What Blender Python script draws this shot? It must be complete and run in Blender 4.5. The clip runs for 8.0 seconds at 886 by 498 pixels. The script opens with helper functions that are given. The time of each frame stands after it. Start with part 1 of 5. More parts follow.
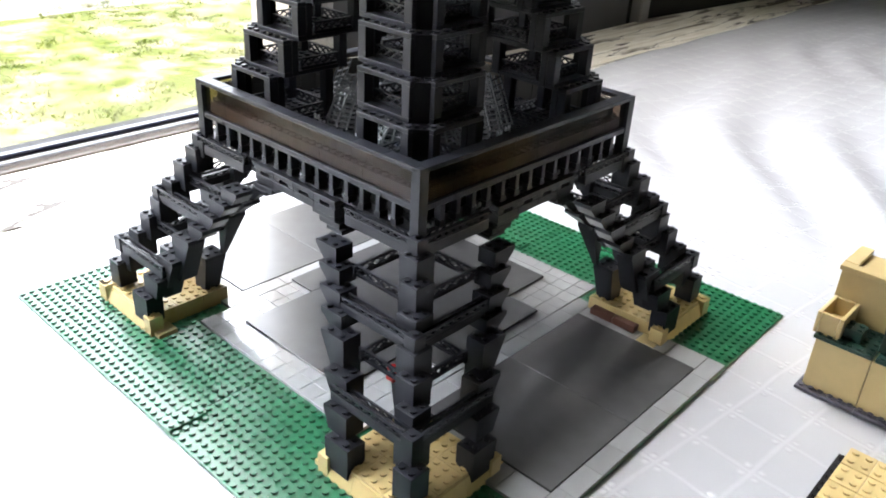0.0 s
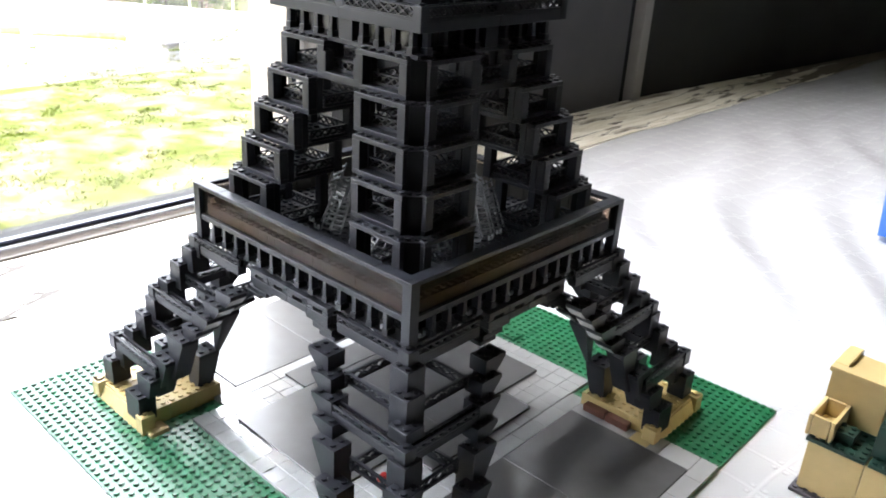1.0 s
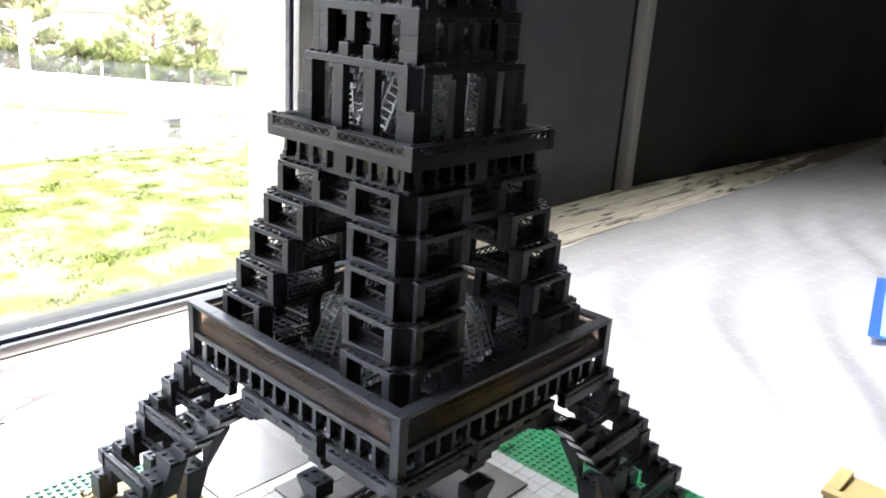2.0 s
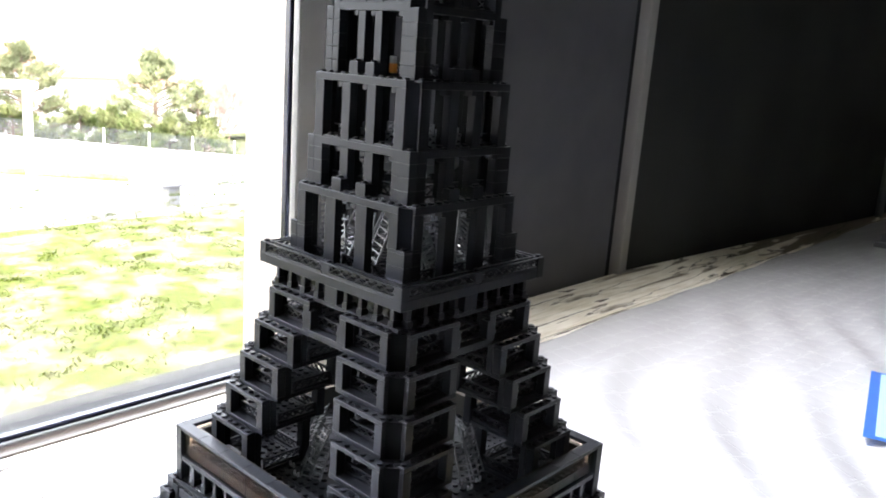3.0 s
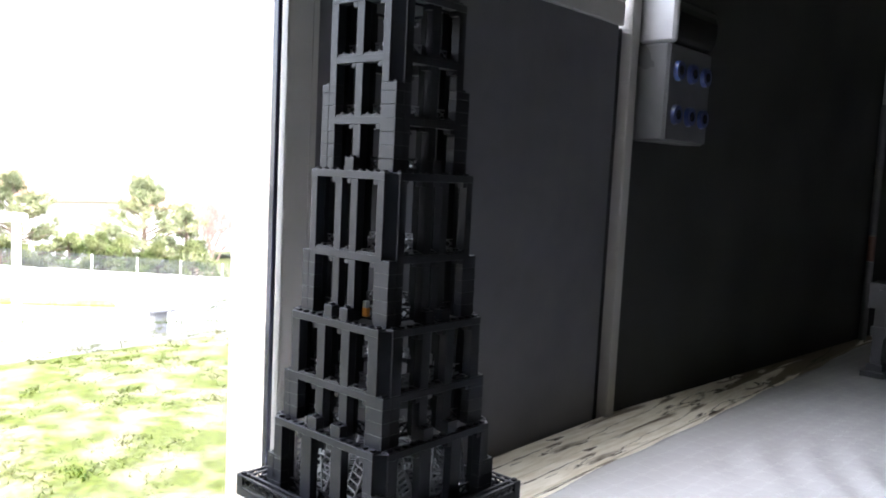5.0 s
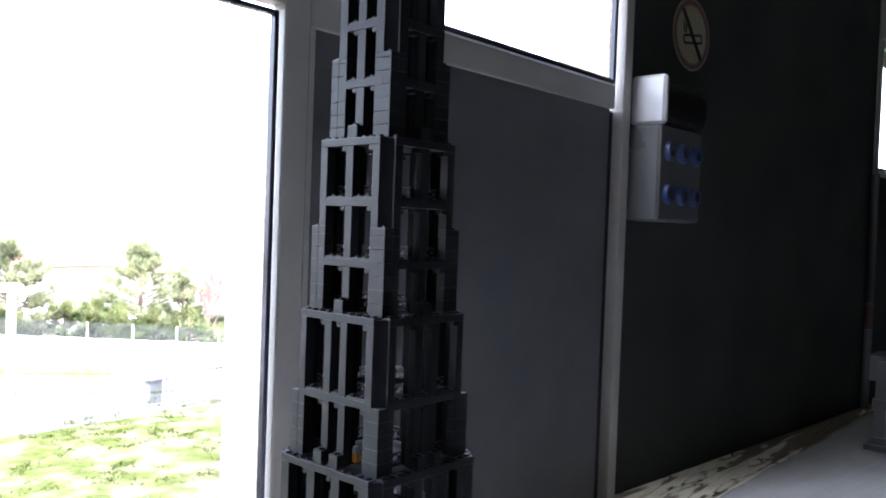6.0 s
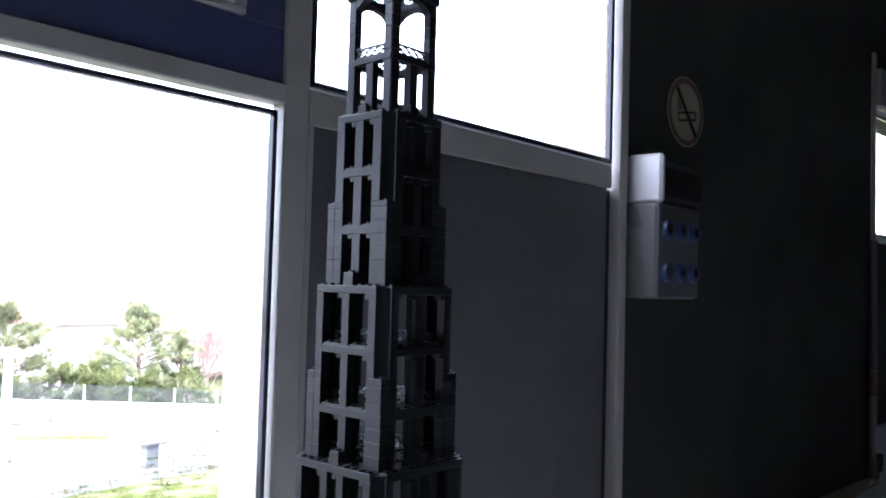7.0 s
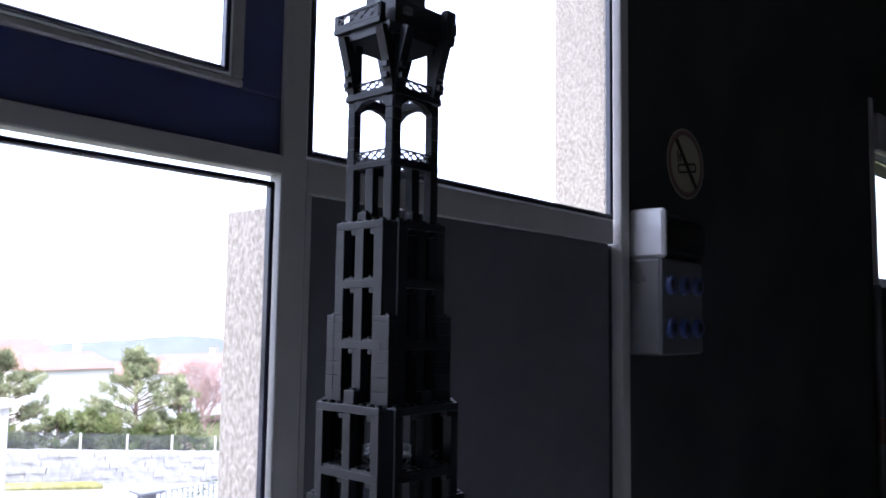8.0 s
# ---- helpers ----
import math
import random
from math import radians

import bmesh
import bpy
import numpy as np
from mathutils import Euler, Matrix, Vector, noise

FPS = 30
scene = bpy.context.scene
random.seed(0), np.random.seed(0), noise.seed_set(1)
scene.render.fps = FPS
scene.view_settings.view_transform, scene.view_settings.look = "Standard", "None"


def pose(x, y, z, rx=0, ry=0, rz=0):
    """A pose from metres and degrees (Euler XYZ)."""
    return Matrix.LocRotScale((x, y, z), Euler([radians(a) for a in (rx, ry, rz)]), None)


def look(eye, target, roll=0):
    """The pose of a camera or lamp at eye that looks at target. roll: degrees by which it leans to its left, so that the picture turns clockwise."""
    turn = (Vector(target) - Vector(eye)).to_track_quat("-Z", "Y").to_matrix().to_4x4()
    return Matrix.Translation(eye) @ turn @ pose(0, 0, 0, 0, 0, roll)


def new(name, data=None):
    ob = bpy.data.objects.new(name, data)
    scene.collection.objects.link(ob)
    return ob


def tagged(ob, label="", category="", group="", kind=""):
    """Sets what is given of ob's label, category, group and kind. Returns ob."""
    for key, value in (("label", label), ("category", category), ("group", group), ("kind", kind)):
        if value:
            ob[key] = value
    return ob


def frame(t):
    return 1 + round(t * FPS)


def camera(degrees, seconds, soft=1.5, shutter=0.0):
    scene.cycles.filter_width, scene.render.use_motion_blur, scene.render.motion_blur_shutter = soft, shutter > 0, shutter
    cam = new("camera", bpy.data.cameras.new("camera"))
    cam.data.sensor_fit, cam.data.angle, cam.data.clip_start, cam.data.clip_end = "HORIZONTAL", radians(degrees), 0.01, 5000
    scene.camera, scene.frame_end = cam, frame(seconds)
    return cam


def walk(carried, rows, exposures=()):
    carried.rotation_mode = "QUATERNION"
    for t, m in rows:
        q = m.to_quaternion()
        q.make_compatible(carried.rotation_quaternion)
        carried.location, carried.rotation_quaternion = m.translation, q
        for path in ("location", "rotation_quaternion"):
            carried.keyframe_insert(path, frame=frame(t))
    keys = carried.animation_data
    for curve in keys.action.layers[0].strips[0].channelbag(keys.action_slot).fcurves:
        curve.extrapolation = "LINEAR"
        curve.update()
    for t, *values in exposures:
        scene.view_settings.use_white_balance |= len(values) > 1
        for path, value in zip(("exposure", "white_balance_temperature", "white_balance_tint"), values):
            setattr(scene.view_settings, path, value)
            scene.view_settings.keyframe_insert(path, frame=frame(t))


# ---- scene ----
cam = camera(57.74, 8.0, soft=1.9)
ROWS = [
    (0.0, -0.4667, -0.4500, 0.4025, 62.40, -2.97, -46.96),
    (0.5, -0.4631, -0.4494, 0.4150, 64.32, -2.89, -47.01),
    (1.0, -0.4591, -0.4472, 0.4361, 66.74, -3.12, -47.02),
    (1.5, -0.4577, -0.4466, 0.4553, 69.34, -3.37, -47.11),
    (3.0, -0.4465, -0.4409, 0.5287, 76.40, -4.01, -47.27),
    (3.5, -0.4475, -0.4426, 0.5500, 78.51, -4.12, -47.45),
    (4.0, -0.4485, -0.4432, 0.5714, 80.50, -3.75, -47.79),
    (4.5, -0.4481, -0.4452, 0.5996, 82.37, -3.23, -48.08),
    (5.0, -0.4422, -0.4457, 0.6237, 84.41, -2.79, -48.29),
    (6.5, -0.4327, -0.4404, 0.7189, 90.58, -1.83, -48.55),
    (7.0, -0.4309, -0.4396, 0.7518, 92.46, -1.59, -48.54),
    (7.5, -0.4249, -0.4282, 0.7786, 94.27, -1.15, -48.59),
    (8.0, -0.4153, -0.4183, 0.8063, 95.16, -0.82, -48.60),
]
EXPOSURES = [(0.0, 1.93, 6750, 12), (1.0, 2.06, 6750, 12), (1.5, 2.1, 6750, 12), (3.0, 2.05, 6600, 13), (4.5, 1.95, 6450, 14), (6.5, 1.9, 5780, 17), (7.5, 1.32, 5650, 20), (8.0, 0.92, 5600, 22)]
walk(cam, [(t, pose(x, y, z, rx, ry, rz)) for t, x, y, z, rx, ry, rz in ROWS], EXPOSURES)

# ---- light: bright hazy day, no lamp in the room, one added outside ----
SUN_ELEVATION, SUN_TURN = 40, 264
world = bpy.data.worlds.new("sky")
scene.world = world
world.use_nodes = True
wn = world.node_tree.nodes
wl = world.node_tree.links
sky = wn.new("ShaderNodeTexSky")
sky.sky_type, sky.sun_disc = "NISHITA", False
sky.sun_elevation, sky.sun_rotation = radians(SUN_ELEVATION), radians(SUN_TURN)
sky.air_density, sky.dust_density, sky.ozone_density = 1.0, 1.5, 1.0
haze = wn.new("ShaderNodeMix")
haze.data_type, haze.blend_type = "RGBA", "ADD"
haze.inputs[0].default_value = 1.0
# bright thin cloud, whiter and stronger towards the zenith
cloud = wn.new("ShaderNodeMix")
cloud.data_type = "RGBA"
cloud.inputs[6].default_value, cloud.inputs[7].default_value = (8.7, 9.0, 9.7, 1), (32.0, 33.2, 36.2, 1)
up_ = wn.new("ShaderNodeSeparateXYZ")
where_ = wn.new("ShaderNodeTexCoord")
climb = wn.new("ShaderNodeMapRange")
climb.inputs[1].default_value, climb.inputs[2].default_value = 0.12, 0.85
wl.new(where_.outputs["Generated"], up_.inputs[0]), wl.new(up_.outputs[2], climb.inputs[0])
wl.new(climb.outputs[0], cloud.inputs[0]), wl.new(cloud.outputs[2], haze.inputs[7])
wl.new(sky.outputs[0], haze.inputs[6]), wl.new(haze.outputs[2], wn["Background"].inputs[0])
wn["Background"].inputs[1].default_value = 0.15
sun_data = bpy.data.lights.new("sun", "SUN")
sun_data.energy, sun_data.angle, sun_data.color = 2.8, radians(3), (1.0, 0.88, 0.74)
sun = new("sun", sun_data)
az, el = radians(SUN_TURN), radians(SUN_ELEVATION)
sun.matrix_world = look((math.sin(az) * math.cos(el) * 30, math.cos(az) * math.cos(el) * 30, math.sin(el) * 30), (0, 0, 0))

# added lamp above view outside the high window, boosting skylight on cloth and ledge
high_data = bpy.data.lights.new("high_window_fill", "AREA")
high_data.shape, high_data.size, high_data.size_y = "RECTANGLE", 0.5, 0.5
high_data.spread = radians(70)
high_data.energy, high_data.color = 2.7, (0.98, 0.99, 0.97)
high = new("high_window_fill", high_data)
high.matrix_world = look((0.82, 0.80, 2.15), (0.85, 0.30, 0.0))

# ---- materials ----
def material(name, colour, rough=0.5, metal=0.0, vary=0.0, grain=0.0, grain_size=60.0, bump=0.0, bump_size=200.0, coat=0.0, other=None, spot=3.0, stretch=(1, 1, 1), spec=0.5):
    m = bpy.data.materials.new(name)
    m.use_nodes = True
    n, l = m.node_tree.nodes, m.node_tree.links
    b = n["Principled BSDF"]
    b.inputs["Base Color"].default_value = (*colour, 1)
    b.inputs["Roughness"].default_value = rough
    b.inputs["Metallic"].default_value = metal
    b.inputs["Coat Weight"].default_value = coat
    b.inputs["Specular IOR Level"].default_value = spec
    b.inputs["Coat Roughness"].default_value = 0.08
    where = n.new("ShaderNodeTexCoord")
    mapping = n.new("ShaderNodeMapping")
    mapping.inputs["Scale"].default_value = stretch
    l.new(where.outputs["Object"], mapping.inputs[0])
    last = None
    if other or grain:
        big = n.new("ShaderNodeTexNoise")
        big.inputs["Scale"].default_value, big.inputs["Detail"].default_value = spot, 6
        small = n.new("ShaderNodeTexNoise")
        small.inputs["Scale"].default_value, small.inputs["Detail"].default_value = grain_size, 5
        l.new(mapping.outputs[0], big.inputs[0])
        l.new(mapping.outputs[0], small.inputs[0])
        mix = n.new("ShaderNodeMix")
        mix.data_type = "RGBA"
        mix.inputs[6].default_value = (*colour, 1)
        mix.inputs[7].default_value = (*(other or colour), 1)
        ramp = n.new("ShaderNodeMapRange")
        ramp.inputs[1].default_value, ramp.inputs[2].default_value = 0.42, 0.62
        l.new(big.outputs[0], ramp.inputs[0])
        l.new(ramp.outputs[0], mix.inputs[0])
        hsv = n.new("ShaderNodeHueSaturation")
        level = n.new("ShaderNodeMapRange")
        level.inputs[1].default_value, level.inputs[2].default_value = 0.3, 0.7
        level.inputs[3].default_value, level.inputs[4].default_value = 1 - grain, 1 + grain
        l.new(small.outputs[0], level.inputs[0])
        l.new(level.outputs[0], hsv.inputs["Value"])
        l.new(mix.outputs[2], hsv.inputs["Color"])
        last = hsv.outputs[0]
        rr = n.new("ShaderNodeMapRange")
        rr.inputs[3].default_value, rr.inputs[4].default_value = rough * 0.8, min(1, rough * 1.25)
        l.new(big.outputs[0], rr.inputs[0])
        l.new(rr.outputs[0], b.inputs["Roughness"])
    if vary:
        info = n.new("ShaderNodeObjectInfo")
        level = n.new("ShaderNodeMapRange")
        level.inputs[3].default_value, level.inputs[4].default_value = 1 - vary, 1 + vary
        hsv = n.new("ShaderNodeHueSaturation")
        l.new(info.outputs["Random"], level.inputs[0])
        l.new(level.outputs[0], hsv.inputs["Value"])
        if last:
            l.new(last, hsv.inputs["Color"])
        else:
            hsv.inputs["Color"].default_value = (*colour, 1)
        last = hsv.outputs[0]
    if last:
        l.new(last, b.inputs["Base Color"])
    if bump:
        t = n.new("ShaderNodeTexNoise")
        t.inputs["Scale"].default_value, t.inputs["Detail"].default_value = bump_size, 6
        l.new(mapping.outputs[0], t.inputs[0])
        bp = n.new("ShaderNodeBump")
        bp.inputs["Strength"].default_value, bp.inputs["Distance"].default_value = bump, 0.002
        l.new(t.outputs[0], bp.inputs["Height"])
        l.new(bp.outputs[0], b.inputs["Normal"])
    return m


GREY = material("grey_plastic", (0.0148, 0.0158, 0.0206), 0.33, spec=0.22, vary=0.12, grain=0.05, grain_size=90, bump=0.04, bump_size=160)
GREEN = material("green_plastic", (0.004, 0.110, 0.043), 0.28, spec=0.8, grain=0.08, grain_size=40, bump=0.05, bump_size=120)
TAN = material("tan_plastic", (0.56, 0.42, 0.19), 0.32, vary=0.07, grain=0.04, grain_size=80, bump=0.03)
DARK_TILE = material("dark_tile_plastic", (0.080, 0.079, 0.080), 0.24, vary=0.08, grain=0.06, grain_size=50, bump=0.01, bump_size=25, spec=1.0)
LIGHT_TILE = material("light_grey_tile", (0.34, 0.34, 0.345), 0.10, vary=0.06, grain=0.05, grain_size=50, bump=0.02, bump_size=25, spec=0.9, coat=0.6)
DARK_GREEN = material("dark_green_plastic", (0.008, 0.030, 0.022), 0.3, vary=0.1, grain=0.05)
BROWN_BRICK = material("reddish_brown_plastic", (0.10, 0.035, 0.022), 0.35, vary=0.05, grain=0.05)
RED = material("red_plastic", (0.5, 0.012, 0.01), 0.3, grain=0.04)
ORANGE = material("orange_plastic", (0.65, 0.24, 0.03), 0.3, grain=0.04)
PALE_GREY = material("pale_grey_plastic", (0.36, 0.37, 0.40), 0.3, vary=0.08, grain=0.05)
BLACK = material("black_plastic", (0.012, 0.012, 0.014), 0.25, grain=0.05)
ALU = material("painted_aluminium", (0.27, 0.255, 0.245), 0.42, grain=0.05, grain_size=8, bump=0.03, bump_size=90)
SILL = material("brownish_sill_paint", (0.075, 0.058, 0.047), 0.22, grain=0.06, grain_size=10, bump=0.05)
NAVY = material("navy_frame_paint", (0.034, 0.040, 0.108), 0.4, grain=0.08, grain_size=10, bump=0.03)
SEAL = material("black_rubber_seal", (0.012, 0.013, 0.026), 0.14, grain=0.1)
WHITE_BEAD = material("white_glazing_bead", (0.78, 0.78, 0.78), 0.35, grain=0.03)
PANEL = material("grey_wall_panel", (0.066, 0.065, 0.073), 0.6, grain=0.07, grain_size=14, other=(0.057, 0.056, 0.063), bump=0.1, bump_size=260)
WALL = material("dark_grey_wall_paint", (0.029, 0.029, 0.028), 0.75, grain=0.10, grain_size=12, other=(0.022, 0.022, 0.022), bump=0.15, bump_size=220, spec=0.2)
PLASTER = material("room_bounce_grey", (0.22, 0.215, 0.21), 0.8, grain=0.06, grain_size=9, bump=0.1)
CEILING = material("ceiling_tile", (0.66, 0.66, 0.65), 0.85, grain=0.05, grain_size=20, bump=0.1)
FLOOR = material("dull_floor_vinyl", (0.16, 0.15, 0.14), 0.5, grain=0.1, grain_size=30)
# white box plastic, shade painted on side and front, highlight on top
BOX_DIM = material("white_plastic_dimmed", (0.095, 0.096, 0.10), 0.28, grain=0.03, grain_size=20)
BOX_SHADE = material("box_plastic_shade", (0.062, 0.063, 0.067), 0.35, grain=0.04, grain_size=20)
BOX_HIGHLIGHT = material("box_plastic_highlight", (0.34, 0.34, 0.35), 0.25, grain=0.03, grain_size=20)
COVER = material("black_smoked_cover", (0.004, 0.004, 0.005), 0.12, spec=0.25, grain=0.05)
SOCKET_BLUE = material("blue_socket_plastic", (0.007, 0.024, 0.12), 0.3, grain=0.05)
STUCCO = material("roughcast_render", (0.54, 0.465, 0.385), 0.9, grain=0.22, grain_size=240, other=(0.36, 0.305, 0.245), spot=150, stretch=(1, 1, 0.6), bump=0.9, bump_size=170)
STONE = material("pale_stone_wall", (0.40, 0.38, 0.36), 0.9, grain=0.3, grain_size=9, other=(0.31, 0.29, 0.27), spot=5.5, bump=1.0, bump_size=28)
PATH = material("pale_gravel_path", (0.24, 0.23, 0.22), 0.9, grain=0.15, grain_size=30, bump=0.3, bump_size=60)
BARK = material("pine_bark", (0.12, 0.08, 0.055), 0.9, grain=0.3, grain_size=25, bump=0.6, bump_size=40)
NEEDLES = material("pine_needles", (0.26, 0.265, 0.14), 0.8, spec=0.1, vary=0.15, grain=0.35, grain_size=7, other=(0.155, 0.17, 0.09), spot=3)
BLOSSOM = material("bare_pinkish_twigs", (0.30, 0.20, 0.17), 0.8, grain=0.3, grain_size=9)
ROOF = material("faded_red_roof_tiles", (0.23, 0.095, 0.072), 0.8, grain=0.2, grain_size=3)
HOUSE_WALL = material("white_house_wall", (0.55, 0.52, 0.49), 0.85, grain=0.06)
METAL = material("galvanised_steel", (0.42, 0.43, 0.44), 0.45, 0.8, grain=0.1)
CARD_BLUE = material("blue_printed_card", (0.015, 0.11, 0.46), 0.35, grain=0.03)
CARD_WHITE = material("pale_blue_card", (0.33, 0.50, 0.78), 0.45, grain=0.02)
CARD_PALE = material("white_print", (0.75, 0.78, 0.8), 0.45, grain=0.03)
SIGN_RED = material("faded_red_print", (0.07, 0.014, 0.014), 0.45, grain=0.06)
SIGN_PALE = material("yellowed_sign_sheet", (0.20, 0.185, 0.125), 0.45, grain=0.06)

# clear smoky plastic of the gallery panes
SMOKE = bpy.data.materials.new("smoky_clear_plastic")
SMOKE.use_nodes = True
n, l = SMOKE.node_tree.nodes, SMOKE.node_tree.links
clear, gloss, mixer = n.new("ShaderNodeBsdfTransparent"), n.new("ShaderNodeBsdfGlossy"), n.new("ShaderNodeMixShader")
clear.inputs[0].default_value = (0.66, 0.60, 0.55, 1)
gloss.inputs["Roughness"].default_value = 0.05
mixer.inputs[0].default_value = 0.016
l.new(clear.outputs[0], mixer.inputs[1]), l.new(gloss.outputs[0], mixer.inputs[2])
l.new(mixer.outputs[0], n["Material Output"].inputs[0])
# window panes
PANE = bpy.data.materials.new("window_glass")
PANE.use_nodes = True
n, l = PANE.node_tree.nodes, PANE.node_tree.links
clear, gloss, mixer = n.new("ShaderNodeBsdfTransparent"), n.new("ShaderNodeBsdfGlossy"), n.new("ShaderNodeMixShader")
clear.inputs[0].default_value = (0.96, 0.97, 0.96, 1)
gloss.inputs["Roughness"].default_value = 0.02
mixer.inputs[0].default_value = 0.05
l.new(clear.outputs[0], mixer.inputs[1]), l.new(gloss.outputs[0], mixer.inputs[2])
l.new(mixer.outputs[0], n["Material Output"].inputs[0])

# worn white-painted wood of the window bench
WOOD = bpy.data.materials.new("worn_painted_wood")
WOOD.use_nodes = True
n, l = WOOD.node_tree.nodes, WOOD.node_tree.links
b = n["Principled BSDF"]
b.inputs["Roughness"].default_value = 0.6
tc, mp = n.new("ShaderNodeTexCoord"), n.new("ShaderNodeMapping")
mp.inputs["Scale"].default_value = (2.4, 16, 16)
l.new(tc.outputs["Object"], mp.inputs[0])
streak, worn, mix1, mix2, r1, r2 = n.new("ShaderNodeTexNoise"), n.new("ShaderNodeTexNoise"), n.new("ShaderNodeMix"), n.new("ShaderNodeMix"), n.new("ShaderNodeMapRange"), n.new("ShaderNodeMapRange")
streak.inputs["Scale"].default_value, streak.inputs["Detail"].default_value = 5, 8
worn.inputs["Scale"].default_value, worn.inputs["Detail"].default_value, worn.inputs["Distortion"].default_value = 1.3, 7, 0.6
l.new(mp.outputs[0], streak.inputs[0]), l.new(mp.outputs[0], worn.inputs[0])
for m_ in (mix1, mix2):
    m_.data_type = "RGBA"
mix1.inputs[6].default_value, mix1.inputs[7].default_value = (0.80, 0.76, 0.67, 1), (0.63, 0.57, 0.46, 1)
mix2.inputs[7].default_value = (0.15, 0.12, 0.085, 1)
r1.inputs[1].default_value, r1.inputs[2].default_value = 0.4, 0.65
r2.inputs[1].default_value, r2.inputs[2].default_value = 0.62, 0.67
l.new(streak.outputs[0], r1.inputs[0]), l.new(r1.outputs[0], mix1.inputs[0])
# the paint is worn off towards the far end of the ledge
along, far_end, wear = n.new("ShaderNodeSeparateXYZ"), n.new("ShaderNodeMapRange"), n.new("ShaderNodeMath")
far_end.inputs[1].default_value, far_end.inputs[2].default_value = -0.7, 0.9
far_end.inputs[3].default_value, far_end.inputs[4].default_value = 0.0, 0.22
l.new(tc.outputs["Object"], along.inputs[0]), l.new(along.outputs[0], far_end.inputs[0])
l.new(worn.outputs[0], wear.inputs[0]), l.new(far_end.outputs[0], wear.inputs[1])
l.new(wear.outputs[0], r2.inputs[0]), l.new(r2.outputs[0], mix2.inputs[0])
l.new(mix1.outputs[2], mix2.inputs[6])
# thin long cracks in the paint
fine, off, mix3 = n.new("ShaderNodeTexNoise"), n.new("ShaderNodeMath"), n.new("ShaderNodeMix")
fine.inputs["Scale"].default_value, fine.inputs["Detail"].default_value, fine.inputs["Distortion"].default_value = 0.55, 5, 0.5
l.new(mp.outputs[0], fine.inputs[0])
off.operation, off.inputs[1].default_value, off.inputs[2].default_value = "COMPARE", 0.5, 0.0068
l.new(fine.outputs[0], off.inputs[0])
mix3.data_type = "RGBA"
mix3.inputs[7].default_value = (0.05, 0.037, 0.025, 1)
l.new(off.outputs[0], mix3.inputs[0]), l.new(mix2.outputs[2], mix3.inputs[6]), l.new(mix3.outputs[2], b.inputs["Base Color"])
bp = n.new("ShaderNodeBump")
bp.inputs["Strength"].default_value, bp.inputs["Distance"].default_value = 0.5, 0.003
l.new(streak.outputs[0], bp.inputs["Height"]), l.new(bp.outputs[0], b.inputs["Normal"])

# white embossed table covering: a square net of thin raised lines with a knot of four dots at each crossing
CLOTH = bpy.data.materials.new("white_embossed_tablecloth")
CLOTH.use_nodes = True
n, l = CLOTH.node_tree.nodes, CLOTH.node_tree.links
b = n["Principled BSDF"]
b.inputs["Roughness"].default_value = 0.26
b.inputs["Specular IOR Level"].default_value = 0.8
tc = n.new("ShaderNodeTexCoord")


def sum_node(op, p, q, r=None):
    m = n.new("ShaderNodeMath")
    m.operation = op
    for k, s in enumerate((p, q, r)):
        if s is None:
            continue
        if isinstance(s, (int, float)):
            m.inputs[k].default_value = s
        else:
            l.new(s, m.inputs[k])
    return m.outputs[0]


NET = 0.0485  # side of one mesh of the net, in metres
warp = n.new("ShaderNodeTexNoise")
warp.inputs["Scale"].default_value, warp.inputs["Detail"].default_value = 5, 2
l.new(tc.outputs["Object"], warp.inputs[0])
sx, wv_ = n.new("ShaderNodeSeparateXYZ"), n.new("ShaderNodeSeparateXYZ")
l.new(tc.outputs["Object"], sx.inputs[0]), l.new(warp.outputs["Color"], wv_.inputs[0])
row_at = sum_node("ADD", sum_node("MULTIPLY_ADD", sx.outputs[0], 0.11, sx.outputs[1]), sum_node("MULTIPLY", wv_.outputs[0], 0.02))
col_at = sum_node("ADD", sum_node("MULTIPLY_ADD", sx.outputs[1], -0.11, sx.outputs[0]), sum_node("MULTIPLY", wv_.outputs[1], 0.02))
# distance to the nearest row and to the nearest cross line, in metres
row_d = sum_node("ABSOLUTE", sum_node("MULTIPLY_ADD", sum_node("FRACT", sum_node("DIVIDE", row_at, NET), 0), NET, -NET / 2), 0)
col_d = sum_node("ABSOLUTE", sum_node("MULTIPLY_ADD", sum_node("FRACT", sum_node("DIVIDE", col_at, NET), 0), NET, -NET / 2), 0)


def ridge(dist, wide):
    r = n.new("ShaderNodeMapRange")
    r.interpolation_type = "SMOOTHSTEP"
    r.inputs[1].default_value, r.inputs[2].default_value = 0.0, wide
    r.inputs[3].default_value, r.inputs[4].default_value = 1.0, 0.0
    l.new(dist, r.inputs[0])
    return r.outputs[0]


dot_r, dot_c = sum_node("SUBTRACT", row_d, 0.0052), sum_node("SUBTRACT", col_d, 0.0052)
dots = ridge(sum_node("SQRT", sum_node("ADD", sum_node("MULTIPLY", dot_r, dot_r), sum_node("MULTIPLY", dot_c, dot_c)), 0), 0.0042)
net = sum_node("MAXIMUM", dots, sum_node("MULTIPLY", sum_node("MAXIMUM", ridge(row_d, 0.0034), ridge(col_d, 0.0032)), 0.5))
nz = n.new("ShaderNodeTexNoise")
nz.inputs["Scale"].default_value, nz.inputs["Detail"].default_value = 260, 3
l.new(tc.outputs["Object"], nz.inputs[0])
mixc = n.new("ShaderNodeMix")
mixc.data_type = "RGBA"
